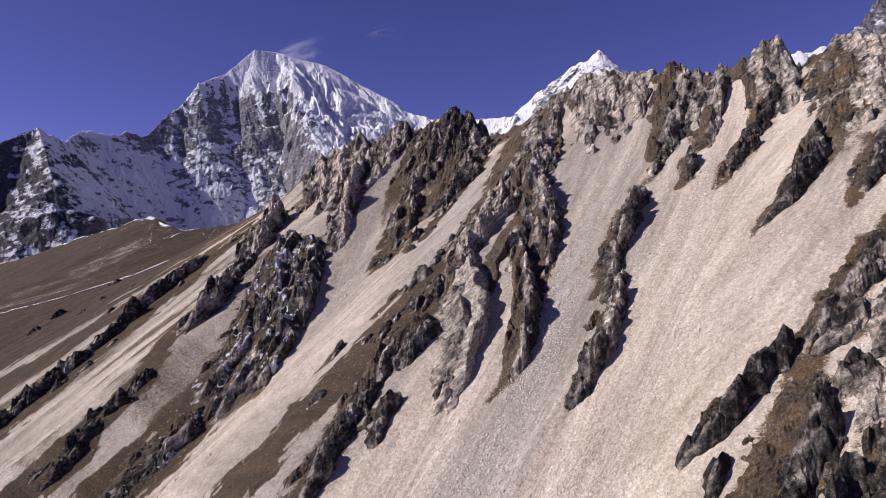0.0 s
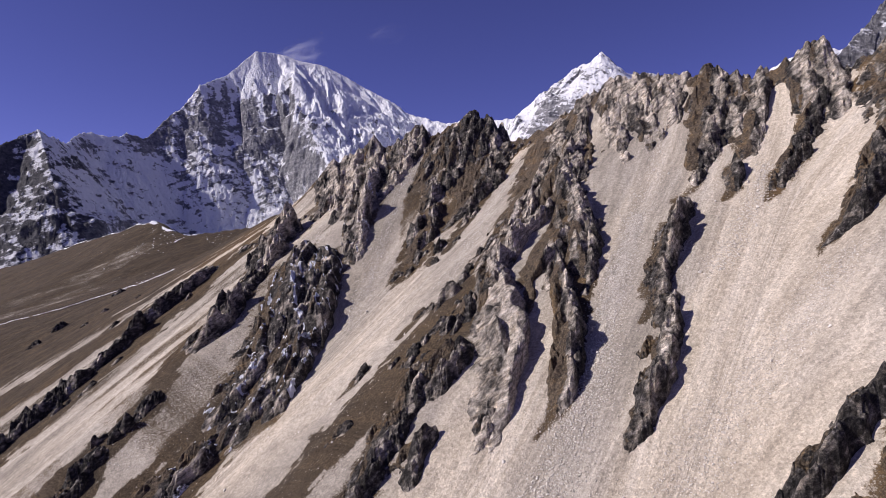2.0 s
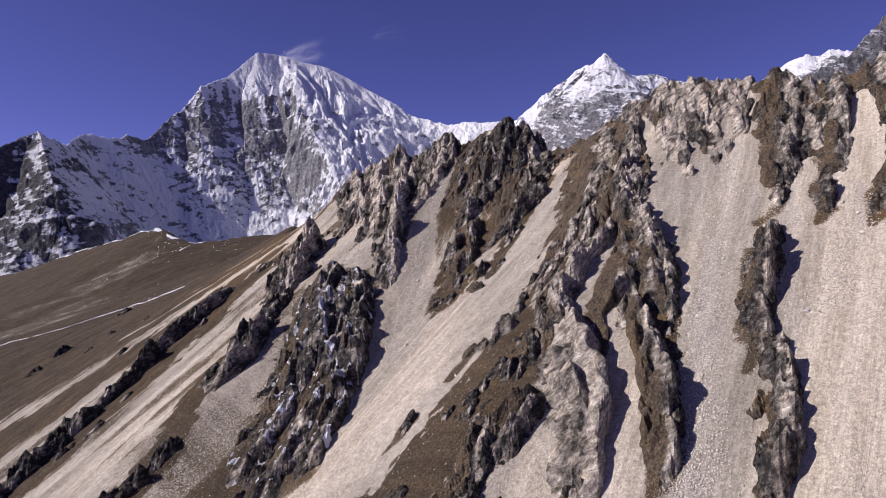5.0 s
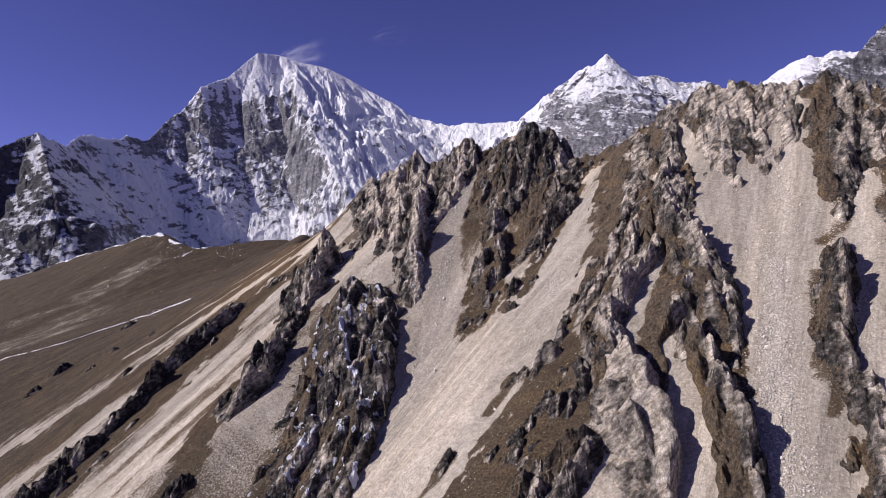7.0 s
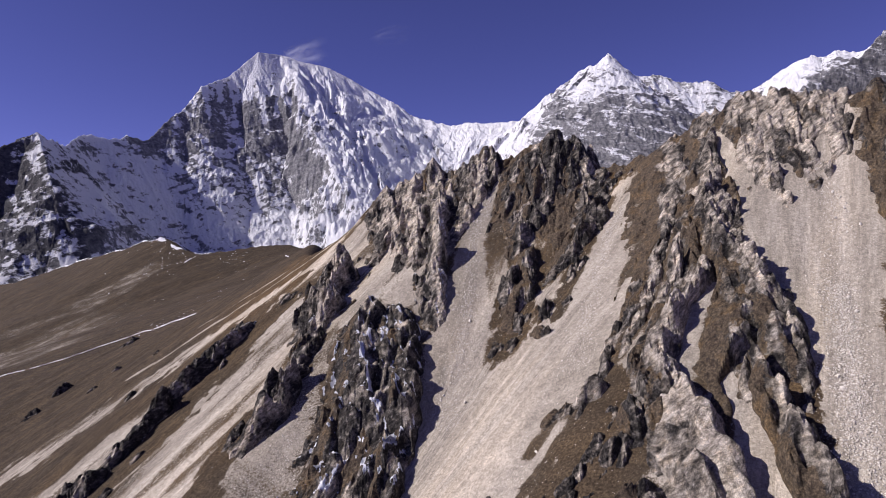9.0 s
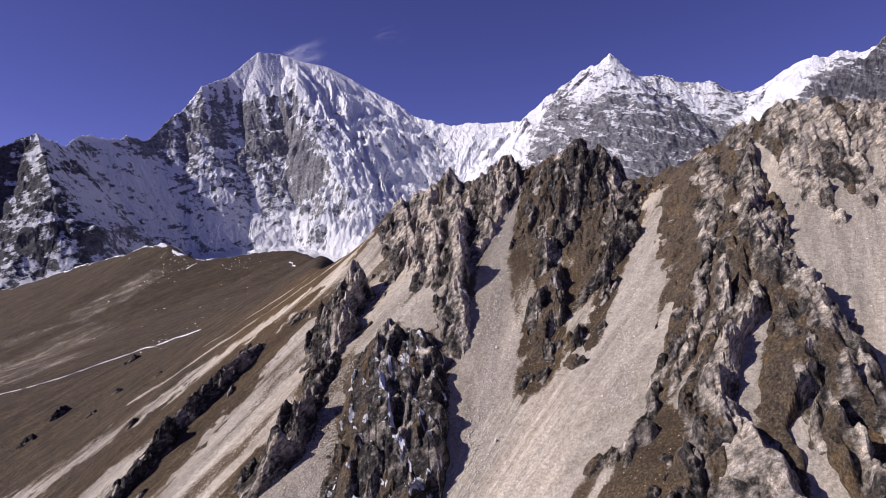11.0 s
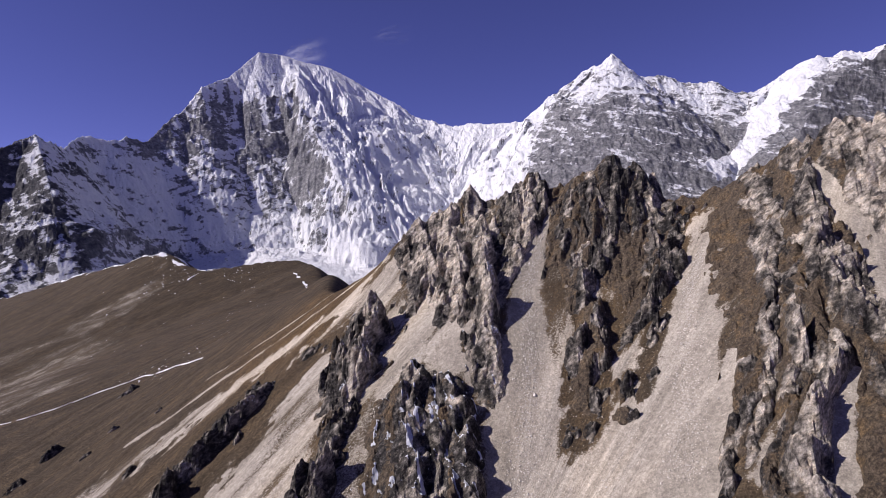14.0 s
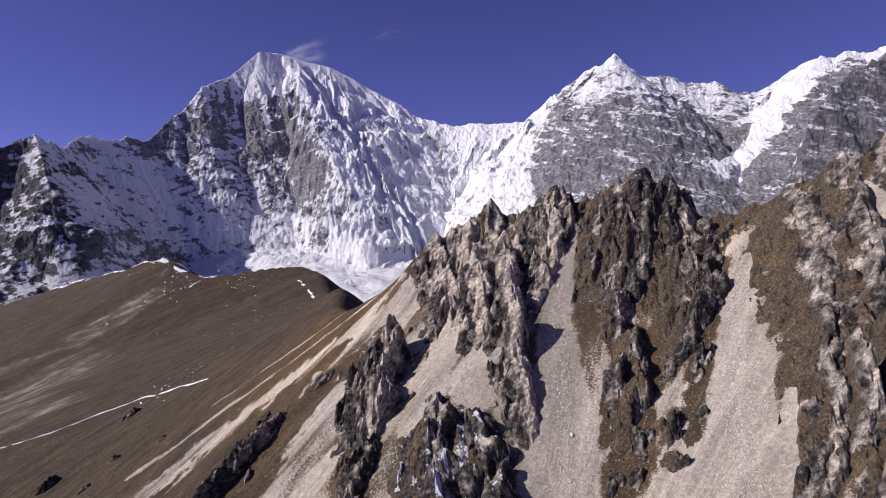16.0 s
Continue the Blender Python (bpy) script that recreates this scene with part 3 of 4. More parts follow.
    mask = np.stack([snow, dark_shaded_rock, np.clip(np.maximum(shaded_ledges, 0.85 * second), 0, 1)], -1)
    cuts = [0, 222, 587, 885, 1000]
    words = [("rocky_peak", "dark rocky mountain ridge streaked with thin snow"), ("snow_mountain", "high snow-covered mountain with fluted white summit ridge"),
             ("rocky_mountain", "grey rock mountain dusted with snow under a white summit"), ("glacier_mountain", "white glacier falling between bare grey rock walls")]
    for (name, label), c0, c1 in zip(words, cuts[:-1], cuts[1:]):
        part_of = (slice(None), slice(c0, c1 + 1 if c1 < 1000 else None))
        mid = (float(x[290, (c0 + c1) // 2]), float(y[290, 0]), -120.0)
        ob = tagged(new(name), label, "mountain")
        ob.location = mid
        m = snow[part_of]
        white = (m[:-1, :-1] + m[1:, 1:] + m[:-1, 1:] + m[1:, :-1]) / 4 > 0.55
        white = ~islands(~white, 1, 1)[0][0]
        for piece, some in (("rock_face", ~white), ("snow_field", white)):
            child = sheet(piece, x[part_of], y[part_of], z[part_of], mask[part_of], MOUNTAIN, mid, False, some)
            child.parent, child.location = ob, (0, 0, 0)


build_mountains()


# ---- rock outcrops ----
def outcrop(nodes, label, pale=0.3, turf=0.3, snow=0.0, name="rock_outcrop", fine=0.55, jag=0.9, seed=[0]):
    """A jagged rib of rock along (u, v, height, half-width) nodes, rooted in the slope."""
    seed[0] += 1
    k = seed[0]
    if turf >= 0.2 and len(nodes) > 2 or name == "small_rock":
        tail = nodes[-1]
        APRONS.append([(a, b, min((1.25 if b > 180 else 0.9) * d + 0.8, 11)) for a, b, _, d in nodes] + [(tail[0] - 2.5 * tail[3], tail[1] + 0.4 * tail[3], 0.5 * tail[3])])
    p = np.array(nodes, float)
    gaps = np.hypot(*np.diff(p[:, :2], axis=0).T)
    knots = np.concatenate([[0], np.cumsum(gaps)])
    start, end = -p[0, 3], knots[-1] + p[-1, 3]
    s = np.arange(start, end + fine, fine)
    inner = np.clip(s, 0, knots[-1])
    cu, cv, hh, hw = (np.interp(inner, knots, p[:, c]) for c in range(4))
    smooth = np.exp(-0.5 * (np.arange(-12, 13) * fine / 2.5) ** 2)
    smooth /= smooth.sum()
    blur = lambda arr: np.convolve(np.pad(arr, 12, mode="edge"), smooth, "valid")
    cu, cv, hh, hw = blur(cu), blur(cv), blur(hh), blur(hw)
    tu, tv = np.gradient(cu), np.gradient(cv)
    first, last = (p[1, :2] - p[0, :2]) / gaps[0], (p[-1, :2] - p[-2, :2]) / gaps[-1]
    low, top = s < 0, s > knots[-1]
    cu, cv = cu + np.where(low, first[0] * s, 0) + np.where(top, last[0] * (s - knots[-1]), 0), cv + np.where(low, first[1] * s, 0) + np.where(top, last[1] * (s - knots[-1]), 0)
    tu, tv = np.where(low, first[0], np.where(top, last[0], tu)), np.where(low, first[1], np.where(top, last[1], tv))
    size = np.hypot(tu, tv) + 1e-6
    tu, tv = tu / size, tv / size
    over = np.where(low, -s / p[0, 3], np.where(top, (s - knots[-1]) / p[-1, 3], 0))
    widest = hw.max() * 1.35
    w = np.arange(-widest, widest + fine, fine)
    ss, ww = np.meshgrid(s, w, indexing="ij")
    cu, cv, hh, hw, tu, tv, over = (a[:, None] for a in (cu, cv, hh, hw, tu, tv, over))
    u, v = cu - tv * ww, cv + tu * ww
    ragged = 1 + 0.30 * fbm(ss / 8, ww / 40 + 9 * k, 3, 200 + k)
    wn, top_at = ww / (hw * ragged), np.clip(0.45 + 0.36 * gnoise(ss / 11, 0 * ss + 4 * k, 220 + k) + 0.1 * gnoise(ss / 3.5, 0 * ss + 4 * k, 222 + k), 0.0, 0.8)
    q = np.where(wn < top_at, (top_at - wn) / (1 + top_at), (wn - top_at) / (1 - top_at))
    r = np.hypot(q, over) + 0.26 * jag * fbm(ss / 7, ww / 4 + 5 * k, 3, 225 + k)
    for chute in CHUTES:
        r = r + 0.8 * (1 - step(near_line(u, v, chute) + 0.3 * fbm(ss / 6, ww / 6, 2, 228), 0.6, 1.2))
    _, chip, _ = cells(ss / 5 + 3 * k, ww / 3.2 + 0.2 * ss / 3, 240 + k)
    r = r + 0.18 * jag * (chip - 0.5)
    body = np.clip(1 - np.abs(r) ** np.where(wn < top_at, 1.0, 1.4), -0.6, 1)
    up = step(body, 0.0, 0.35)
    teeth = ridged(ss / 13 + 0.35 * ww / 13, ww / 22 + 3 * k, 3, 230 + k)
    slab = min(8.0, max(3.0, 0.6 * p[:, 3].max()))
    bend = 0.35 * fbm(ss / 30, ww / 40 + 8 * k, 2, 250 + k) + 0.1 * gnoise(ss / 5, ww / 5, 255 + k)
    phase = ww / slab + 0.75 * ss / slab + bend
    t = np.mod(phase, 1.0)
    saw = np.where(t < 0.86, t / 0.86, (1 - t) / 0.14)
    notch = 0.55 + 0.6 * ridged(ss / 10 + 3.7 * np.floor(phase), 0 * ww + 6 * k, 3, 265 + k)
    warp = 0.2 * gnoise(ss / 4, ww / 4, k)
    gap1, val1, lean1 = cells(ss / 6.0 + warp - 0.3 * ww / 4, ww / 3.6 + 0.5 * ss / 6 + 5 * k, 290 + k)
    gap2, val2, lean2 = cells(ss / 2.2 + warp - 0.3 * ww / 2, ww / 1.3 + 0.5 * ss / 2 + 5 * k, 320 + k)
    gap0, val0, lean0 = cells(ss / 13.0 + 0.5 * warp - 0.4 * ww / 10, ww / 8.0 + 0.4 * ss / 13 + 7 * k, 270 + k)
    lean0, lean1, lean2 = lean0 * np.clip(3 * gap0, 0, 1), lean1 * np.clip(3 * gap1, 0, 1), lean2 * np.clip(2.5 * gap2, 0, 1)
    size_up = np.minimum(1.0, 0.25 + hh / 9)
    soft = np.clip(1.1 * turf, 0, 0.9) * step(top_at - wn, 0.05, 0.45)  # turf smooths the sunny back
    high = hh * body * (0.98 - 0.08 * jag + 0.16 * jag * teeth) * np.where(body > 0, 1.0, 0.5)
    high = high + up * np.minimum(1.6, 0.35 + hh / 9) * (0.35 + 0.65 * jag) * (1 - 0.6 * soft) * (9.0 * lean0 + 0.9 * (val0 - 0.5) - 1.0 * np.exp(-gap0 * 6))
    high = high + up * jag * size_up * (1 - 0.75 * soft) * (0.13 * slab * (saw - 0.5) * notch + 0.6 * (val1 - 0.5) + 5.0 * lean1 - 0.7 * np.exp(-gap1 * 6) + 4.0 * (ridged(ss / 26 + 0.5 * ww / 15, ww / 13 + 2 * k, 3, 395 + k, 0.45) - 0.5))
    high = high + up * jag * (0.3 * (val2 - 0.5) + 1.9 * lean2 - 0.25 * np.exp(-gap2 * 5) + 0.15 * fbm(ss / 1.2, ww / 0.9, 2, 350 + k)) * (1 - 0.7 * soft)
    u = u + step(body, 0.05, 0.4) * 0.02 * hh * gnoise(ss / 3 + 31, ww / 3, 380 + k) - 0.10 * np.clip(high, 0, None)
    v = v + step(body, 0.05, 0.4) * 0.02 * hh * gnoise(ss / 3, ww / 3 + 57, 410 + k)
    x, y = to_xy(u, v)
    z = smooth_ground(u, v) + high - 0.4 - 1.6 * step(r, 0.92, 1.15)
    nrm = slopes(x, y, z)
    lie = nrm[..., 2]
    grass = 0.06 + turf * 1.25 + 0.38 * fbm(ss / 14, ww / 6, 4, 440 + k) + 0.5 * (lie - 0.65) + 0.75 * step(top_at - wn, 0.1, 0.6) - 0.5
    grass = 0.70 * step(grass, 0.25, 0.75)
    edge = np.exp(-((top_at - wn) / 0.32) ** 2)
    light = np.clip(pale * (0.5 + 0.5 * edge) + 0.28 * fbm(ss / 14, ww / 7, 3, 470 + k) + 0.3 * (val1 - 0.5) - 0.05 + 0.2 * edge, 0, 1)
    white = snow * step(0.45 * nrm[..., 0] + 1.1 * lie + 0.8 * fbm(ss / 7, ww / 2.5, 3, 500 + k), 0.95, 1.2)
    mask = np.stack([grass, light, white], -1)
    mid = len(s) // 2
    x0, y0 = to_xy(float(cu[mid, 0]), float(cv[mid, 0]))
    origin = (x0, y0, float(smooth_ground(cu[mid, 0], cv[mid, 0])))
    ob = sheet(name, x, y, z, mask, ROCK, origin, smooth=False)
    for part_name, layer, words, most in (("turf_patch", 0, "dry brown turf", 0.5), ("snow_patch", 2, "thin white snow", 0.55)):
        m = mask[..., layer]
        face = (m[:-1, :-1] + m[1:, 1:] + m[:-1, 1:] + m[1:, :-1]) / 4
        some = (face > most) & (high[:-1, :-1] > 0.3)
        patches, rest = islands(some)
        for which, kind in [(p, "") for p in patches] + ([(rest, "stuff")] if rest.sum() > 12 else []):
            cover = sheet(part_name if not kind else part_name.replace("patch", "cover"), x, y, z + 0.12, mask, ROCK, origin, False, which)
            cover.parent, cover.location = ob, (0, 0, 0)
            tagged(cover, words, kind=kind)
    return tagged(ob, label, "rock outcrop")


# Scree runs that cut through the rock: (u, v, half-width).
CHUTES = [
    [(278, 252, 1.5), (264, 248, 3), (246, 242, 4.5), (228, 231, 6), (207, 218, 7), (180, 204, 9), (150, 190, 10)],
    [(286, 191, 1.5), (268, 190, 3), (250, 186, 5), (232, 181, 7), (212, 175, 8), (190, 168, 9)],
    [(298, 158, 2), (280, 146, 4), (262, 134, 6), (240, 120, 8)],
    [(292, 120, 3), (275, 112, 7), (250, 106, 10)],
    [(236, 280, 3), (215, 268, 5), (195, 262, 5)],
    [(224, 138, 1.2), (213, 141, 1.8), (204, 139, 2), (197, 137, 2)],
    [(200, 125, 1.5), (192, 126, 2.2), (184, 120, 3), (171, 113, 3.5), (158, 108, 4), (146, 104, 4)],
    [(232, 168, 1.5), (214, 166, 2.5), (192, 165, 3)],
    [(300, 74, 3), (285, 72, 6), (265, 72, 8)],
]
DARK_RIB = "dark weathered rock rib standing out of the scree"
BROWN_RIB = "low brown rock rib with dry turf on the scree"
PALE_CLIFF = "pale grey cliff of broken rock below the ridge"
SNOWY_RIB = "dark jagged crag with thin snow on its ledges"
# Near end of the slope.
outcrop([(156, 30, 5, 3.5), (149, 32, 8, 5), (143, 36, 7, 4.5), (138, 39, 6, 4), (134, 43, 2, 3)], DARK_RIB, 0.3, 0.12)
outcrop([(146, 22, 4, 5), (138, 22, 7, 7), (129, 22, 6, 7.5), (122, 25, 6, 8), (112, 28, 5, 8)], "rock rib with orange-brown turf on its back", 0.25, 0.7)
outcrop([(129, 36, 3, 3), (123, 37, 4, 4), (116, 38, 3, 4)], DARK_RIB, 0.1, 0.1)
outcrop([(127, 14, 4, 5), (121, 15, 6, 6), (113, 17, 5, 6)], DARK_RIB, 0.2, 0.1)
outcrop([(134, 7, 4, 6), (125, 7, 6, 8), (114, 8, 5, 8)], DARK_RIB, 0.2, 0.2)
outcrop([(200, 8, 3, 6), (183, 14, 4, 6), (174, 19, 5, 5), (165, 22, 4, 4), (158, 25, 2, 3)], BROWN_RIB, 0.4, 0.35)
outcrop([(167, 17, 4, 4), (161, 18, 5, 5), (158, 22, 2, 4)], DARK_RIB, 0.3, 0.2)
outcrop([(170, 4, 5, 10), (154, 9, 5, 12), (147, 12, 4, 9), (142, 14, 2, 6)], "whitish broken rock outcrop beside the scree", 1.1, -0.1)
outcrop([(236, 92, 5, 3), (224, 92, 9, 5), (211, 91, 8, 5.5), (197, 88, 6, 4.5), (190, 86, 2, 3)], DARK_RIB, 0.35, 0.3)
outcrop([(190, 83, 4, 4), (179, 79, 7, 5), (166, 77, 7, 5), (158, 76, 7, 4), (152, 76, 5, 4), (146, 76, 1, 2)], "long narrow grey rock fin in the scree", 0.45, 0.15)
outcrop([(252, 38, 4, 4), (236, 36, 8, 6), (224, 38, 7, 6), (216, 41, 4, 4), (211, 46, 1, 2)], DARK_RIB, 0.1, 0.4)
outcrop([(300, 62, 5, 5), (282, 61, 7, 6), (265, 64, 7, 6), (251, 65, 6, 5), (246, 65, 2, 3)], DARK_RIB, 0.1, 0.4)
outcrop([(260, 83, 3, 3), (252, 80, 5, 4), (248, 79, 1, 3)], DARK_RIB, 0.2, 0.4)
outcrop([(240, 17, 4, 4), (226, 18, 6, 5), (213, 20, 2, 3)], DARK_RIB, 0.3, 0.3)
# Cliffs under the skyline.
outcrop([(316, 39, 4, 12), (300, 30, 5, 18), (274, 26, 5, 16), (256, 28, 3, 10)], "brownish rock face with tufts of turf", 0.75, 0.28)
outcrop([(312, 62, 5, 9), (303, 58, 6, 10), (290, 53, 4, 7)], "pointed grey rock summit on the ridge", 0.8, 0.1, jag=0.7)
outcrop([(308, 88, 4, 8), (296, 84, 6, 9), (280, 80, 6, 8), (268, 79, 2, 5)], PALE_CLIFF, 0.4, 0.4, jag=0.8)
outcrop([(308, 104, 5, 9), (294, 100, 7, 9), (272, 98, 8, 8), (252, 95, 3, 5)], PALE_CLIFF, 0.4, 0.4, jag=0.8)
outcrop([(308, 122, 4, 10), (296, 122, 5, 9), (280, 119, 5, 8)], PALE_CLIFF, 0.85, 0.15, jag=0.8)
outcrop([(308, 148, 4, 11), (298, 140, 6, 11), (286, 128, 6, 9)], "whitish cliff with dark cracks below the ridge", 0.8, 0.15, jag=0.8)
outcrop([(308, 170, 4, 10), (287, 163, 6, 12), (266, 155, 5, 12), (250, 150, 4, 10)], "grey rock buttress rising to the ridge", 0.45, 0.5, jag=0.9)
# Broken rock between the crags.
outcrop([(292, 206, 3, 6), (276, 203, 6, 8), (260, 201, 6, 7), (246, 202, 4, 6), (236, 203, 1, 4)], "dark brown rock and turf beside a narrow chute", 0.2, 0.5, jag=0.8)
outcrop([(296, 248, 4, 14), (280, 240, 5, 17), (262, 234, 4, 14)], "broken brown rock and turf under the crags", 0.3, 0.6, jag=0.8)
outcrop([(298, 222, 5, 13), (276, 212, 6, 16), (258, 204, 4, 12)], "broken brown rock and turf under the crags", 0.35, 0.55, jag=0.8)
outcrop([(286, 272, 5, 14), (268, 262, 6, 15), (250, 252, 4, 12)], "steep grey broken rock under the ridge", 0.8, 0.08, jag=0.8)
outcrop([(264, 300, 5, 13), (247, 284, 8, 17), (230, 268, 5, 13)], "steep grey broken rock under the ridge", 0.85, 0.05, jag=0.8)
outcrop([(306, 186, 3, 12), (290, 180, 4, 15), (265, 172, 5, 14), (245, 162, 4, 10)], "brown rock and turf face below the ridge", 0.4, 0.6, jag=0.7)
outcrop([(307, 158, 4, 13), (292, 150, 5, 16), (270, 142, 5, 14)], "pale broken rock face below the ridge", 0.6, 0.4, jag=0.8)
outcrop([(308, 134, 4, 12), (295, 126, 5, 13)], "pale broken rock face below the ridge", 0.7, 0.3, jag=0.8)
outcrop([(308, 96, 3, 12), (290, 94, 5, 13)], "brownish broken rock face below the ridge", 0.4, 0.55, jag=0.8)
outcrop([(311, 74, 4, 11), (296, 68, 5, 11)], "grey broken rock face below the ridge", 0.5, 0.4, jag=0.8)
outcrop([(240, 166, 3, 8), (222, 163, 4, 8), (205, 163, 3, 7), (190, 166, 1.5, 5)], "brown turf and rock flank of the buttress", 0.4, 0.6)
outcrop([(304, 208, 2, 6), (306, 197, 3, 7), (306, 187, 3, 7), (307, 176, 3, 8)], "low rocky saddle of the ridge with golden turf", 0.5, 0.8, jag=0.5)
# The great buttress: parallel ridges with a turfed back and a sheer side.
outcrop([(268, 160, 5, 9), (250, 151, 9, 11), (238, 144, 10, 10), (228, 137, 11, 10), (215, 124, 10, 9), (201, 115, 8, 6), (192, 111, 2, 3)], "tall grey rock ridge with fine slanting layers", 0.58, 0.4)
outcrop([(230, 146, 5, 5), (220, 144, 7, 7), (208, 147, 8, 8), (196, 147, 9, 8), (187, 143, 9, 7), (180, 137, 6, 6)], "pale grey rock ridge with broken crest", 0.8, 0.25)
outcrop([(218, 131, 5, 6), (206, 131, 7, 8), (196, 128, 7, 8), (187, 124, 3, 6)], "brown turfed mound between two rock ridges", 0.5, 0.75, jag=0.5)
outcrop([(198, 124, 5, 4), (190, 119, 8, 6), (176, 109, 9, 6.5), (168, 103, 8, 6), (158, 99, 6, 5), (150, 97, 1, 3)], "brown turfed rock ridge falling through the scree", 0.4, 0.65)
outcrop([(190, 143, 5, 6), (180, 136, 9, 8), (172, 128, 11, 9), (164, 121, 10, 9), (156, 117, 8, 9), (147, 114, 5, 8), (139, 112, 2, 6)], "pale tan rock pillar with a smooth lower face", 1.1, 0.0, jag=0.25)
outcrop([(262, 168, 3, 6), (244, 164, 5, 6), (226, 160, 5, 6), (210, 158, 4, 5), (198, 157, 1, 3)], "low brown rock rib on the flank of the buttress", 0.5, 0.6)
outcrop([(250, 158, 4, 5), (236, 155, 6, 6), (222, 152, 5, 5), (212, 153, 2, 3)], "pale grey rock rib on the flank of the buttress", 0.75, 0.35)
outcrop([(208, 163, 2, 3), (198, 162, 4, 4), (188, 160, 3, 4), (180, 160, 1, 3)], "dark low rock rib at the edge of the scree", 0.3, 0.5)
outcrop([(145, 114, 5, 4), (139, 111, 6, 4), (135, 113, 1, 3)], "pale rock tooth in the scree", 0.7, 0.05)
outcrop([(186, 159, 5, 4), (183, 166, 4, 5), (179, 167, 2, 4)], DARK_RIB, 0.25, 0.4)
outcrop([(178, 147, 5, 4), (173, 144, 3, 4)], DARK_RIB, 0.2, 0.4)
outcrop([(159, 135, 7, 6), (154, 137, 6, 7), (147, 138, 4, 7)], DARK_RIB, 0.4, 0.3)
outcrop([(149, 143, 4, 5), (137, 138, 4, 5), (125, 136, 6, 6), (116, 134, 6, 6), (106, 132, 4, 6)], "dark broken rocks along a brown rib", 0.3, 0.3)
outcrop([(131, 127, 6, 5), (124, 125, 4, 5)], DARK_RIB, 0.3, 0.2)
# The main crags on the skyline.
outcrop([(303, 237, 5, 8), (294, 234, 9, 12), (280, 230, 8, 12), (266, 226, 5, 9)], "highest dark crag on the ridge", 0.12, 0.4, jag=0.9)
outcrop([(304, 226, 5, 7), (294, 222, 8, 8), (282, 216, 5, 6)], "dark pointed crag on the ridge", 0.1, 0.3, jag=0.9)
outcrop([(292, 268, 5, 7), (282, 260, 8, 8), (270, 253, 5, 6)], "blocky dark crag on the ridge", 0.2, 0.3, jag=0.9)
outcrop([(296, 250, 4, 6), (282, 246, 6, 7), (264, 240, 4, 6)], "dark crag on the ridge", 0.3, 0.3, jag=0.8)
outcrop([(279, 295, 6, 8), (262, 278, 10, 10), (246, 264, 10, 8), (222, 246, 8, 7), (205, 229, 4, 5)], "jagged rock arete falling from the ridge", 0.75, 0.1, 0.5, jag=0.8)
outcrop([(286, 282, 4, 6), (266, 262, 7, 8)], "dark jagged crag on the ridge", 0.3, 0.2, jag=0.9)
outcrop([(258, 309, 6, 8), (243, 290, 9, 9), (226, 274, 5, 8)], "grey ribbed cliff at the end of the ridge", 0.85, 0.05, jag=0.8)
outcrop([(245, 216, 5, 5), (227, 208, 6, 6), (215, 203, 2, 5)], BROWN_RIB, 0.3, 0.7, 0.3)
outcrop([(222, 197, 6, 4), (214, 191, 3, 4)], DARK_RIB, 0.3, 0.4, 0.3)
outcrop([(232, 215, 8, 4), (224, 211, 4, 4)], "leaning grey rock tooth", 0.5, 0.2, 0.4)
outcrop([(258, 226, 7, 5), (246, 222, 4, 5)], DARK_RIB, 0.35, 0.3)
# Crags at the far end.
outcrop([(219, 299, 8, 8), (211, 291, 16, 11), (200, 284, 13, 11), (190, 279, 7, 9), (180, 274, 2, 6)], SNOWY_RIB, 0.65, 0.1, 0.5)
outcrop([(202, 265, 6, 6), (192, 255, 10, 9), (178, 244, 10, 11), (167, 234, 9, 11), (155, 226, 8, 10), (143, 221, 6, 9), (130, 220, 4, 7)], SNOWY_RIB, 0.3, 0.3, 0.85, jag=0.6)
outcrop([(197, 241, 7, 7), (177, 223, 10, 10), (167, 211, 11, 9), (154, 206, 8, 9), (140, 201, 4, 7)], SNOWY_RIB, 0.2, 0.35, 0.9, jag=0.6)
outcrop([(194, 248, 6, 9), (176, 233, 7, 12), (160, 220, 7, 13), (144, 213, 5, 11), (128, 209, 3, 8)], "broken rock and brown turf with strips of snow", 0.25, 0.5, 0.9, jag=0.6)
outcrop([(166, 262, 6, 5), (157, 257, 12, 8), (150, 255, 9, 8), (143, 257, 2, 5)], "grey lit crag beside a pale scree run", 0.5, 0.05)
outcrop([(183, 272, 6, 5), (172, 266, 5, 6), (166, 262, 3, 5)], SNOWY_RIB, 0.3, 0.2, 0.3)
outcrop([(186, 317, 3, 4), (176, 316, 7, 5), (164, 315, 7, 6), (151, 316, 7, 6), (137, 311, 7, 6), (126, 308, 5, 5)], "chain of dark rocks along a turf rib", 0.25, 0.12, 0.35)
outcrop([(118, 308, 8, 7), (107, 306, 6, 6)], DARK_RIB, 0.25, 0.12)
outcrop([(103, 305, 5, 5), (92, 303, 7, 6), (83, 303, 3, 5)], DARK_RIB, 0.2, 0.12)
outcrop([(183, 321, 5, 4), (178, 315, 2, 3)], DARK_RIB, 0.1, 0.1)
outcrop([(120, 247, 5, 4), (113, 245, 3, 4)], DARK_RIB, 0.1, 0.2)
outcrop([(98, 244, 4, 5), (88, 238, 6, 5), (83, 239, 2, 4)], DARK_RIB, 0.1, 0.2)
outcrop([(121, 211, 5, 6), (113, 210, 4, 7), (104, 212, 3, 7)], "dark rocks with snow patches on brown turf", 0.15, 0.4, 0.5)
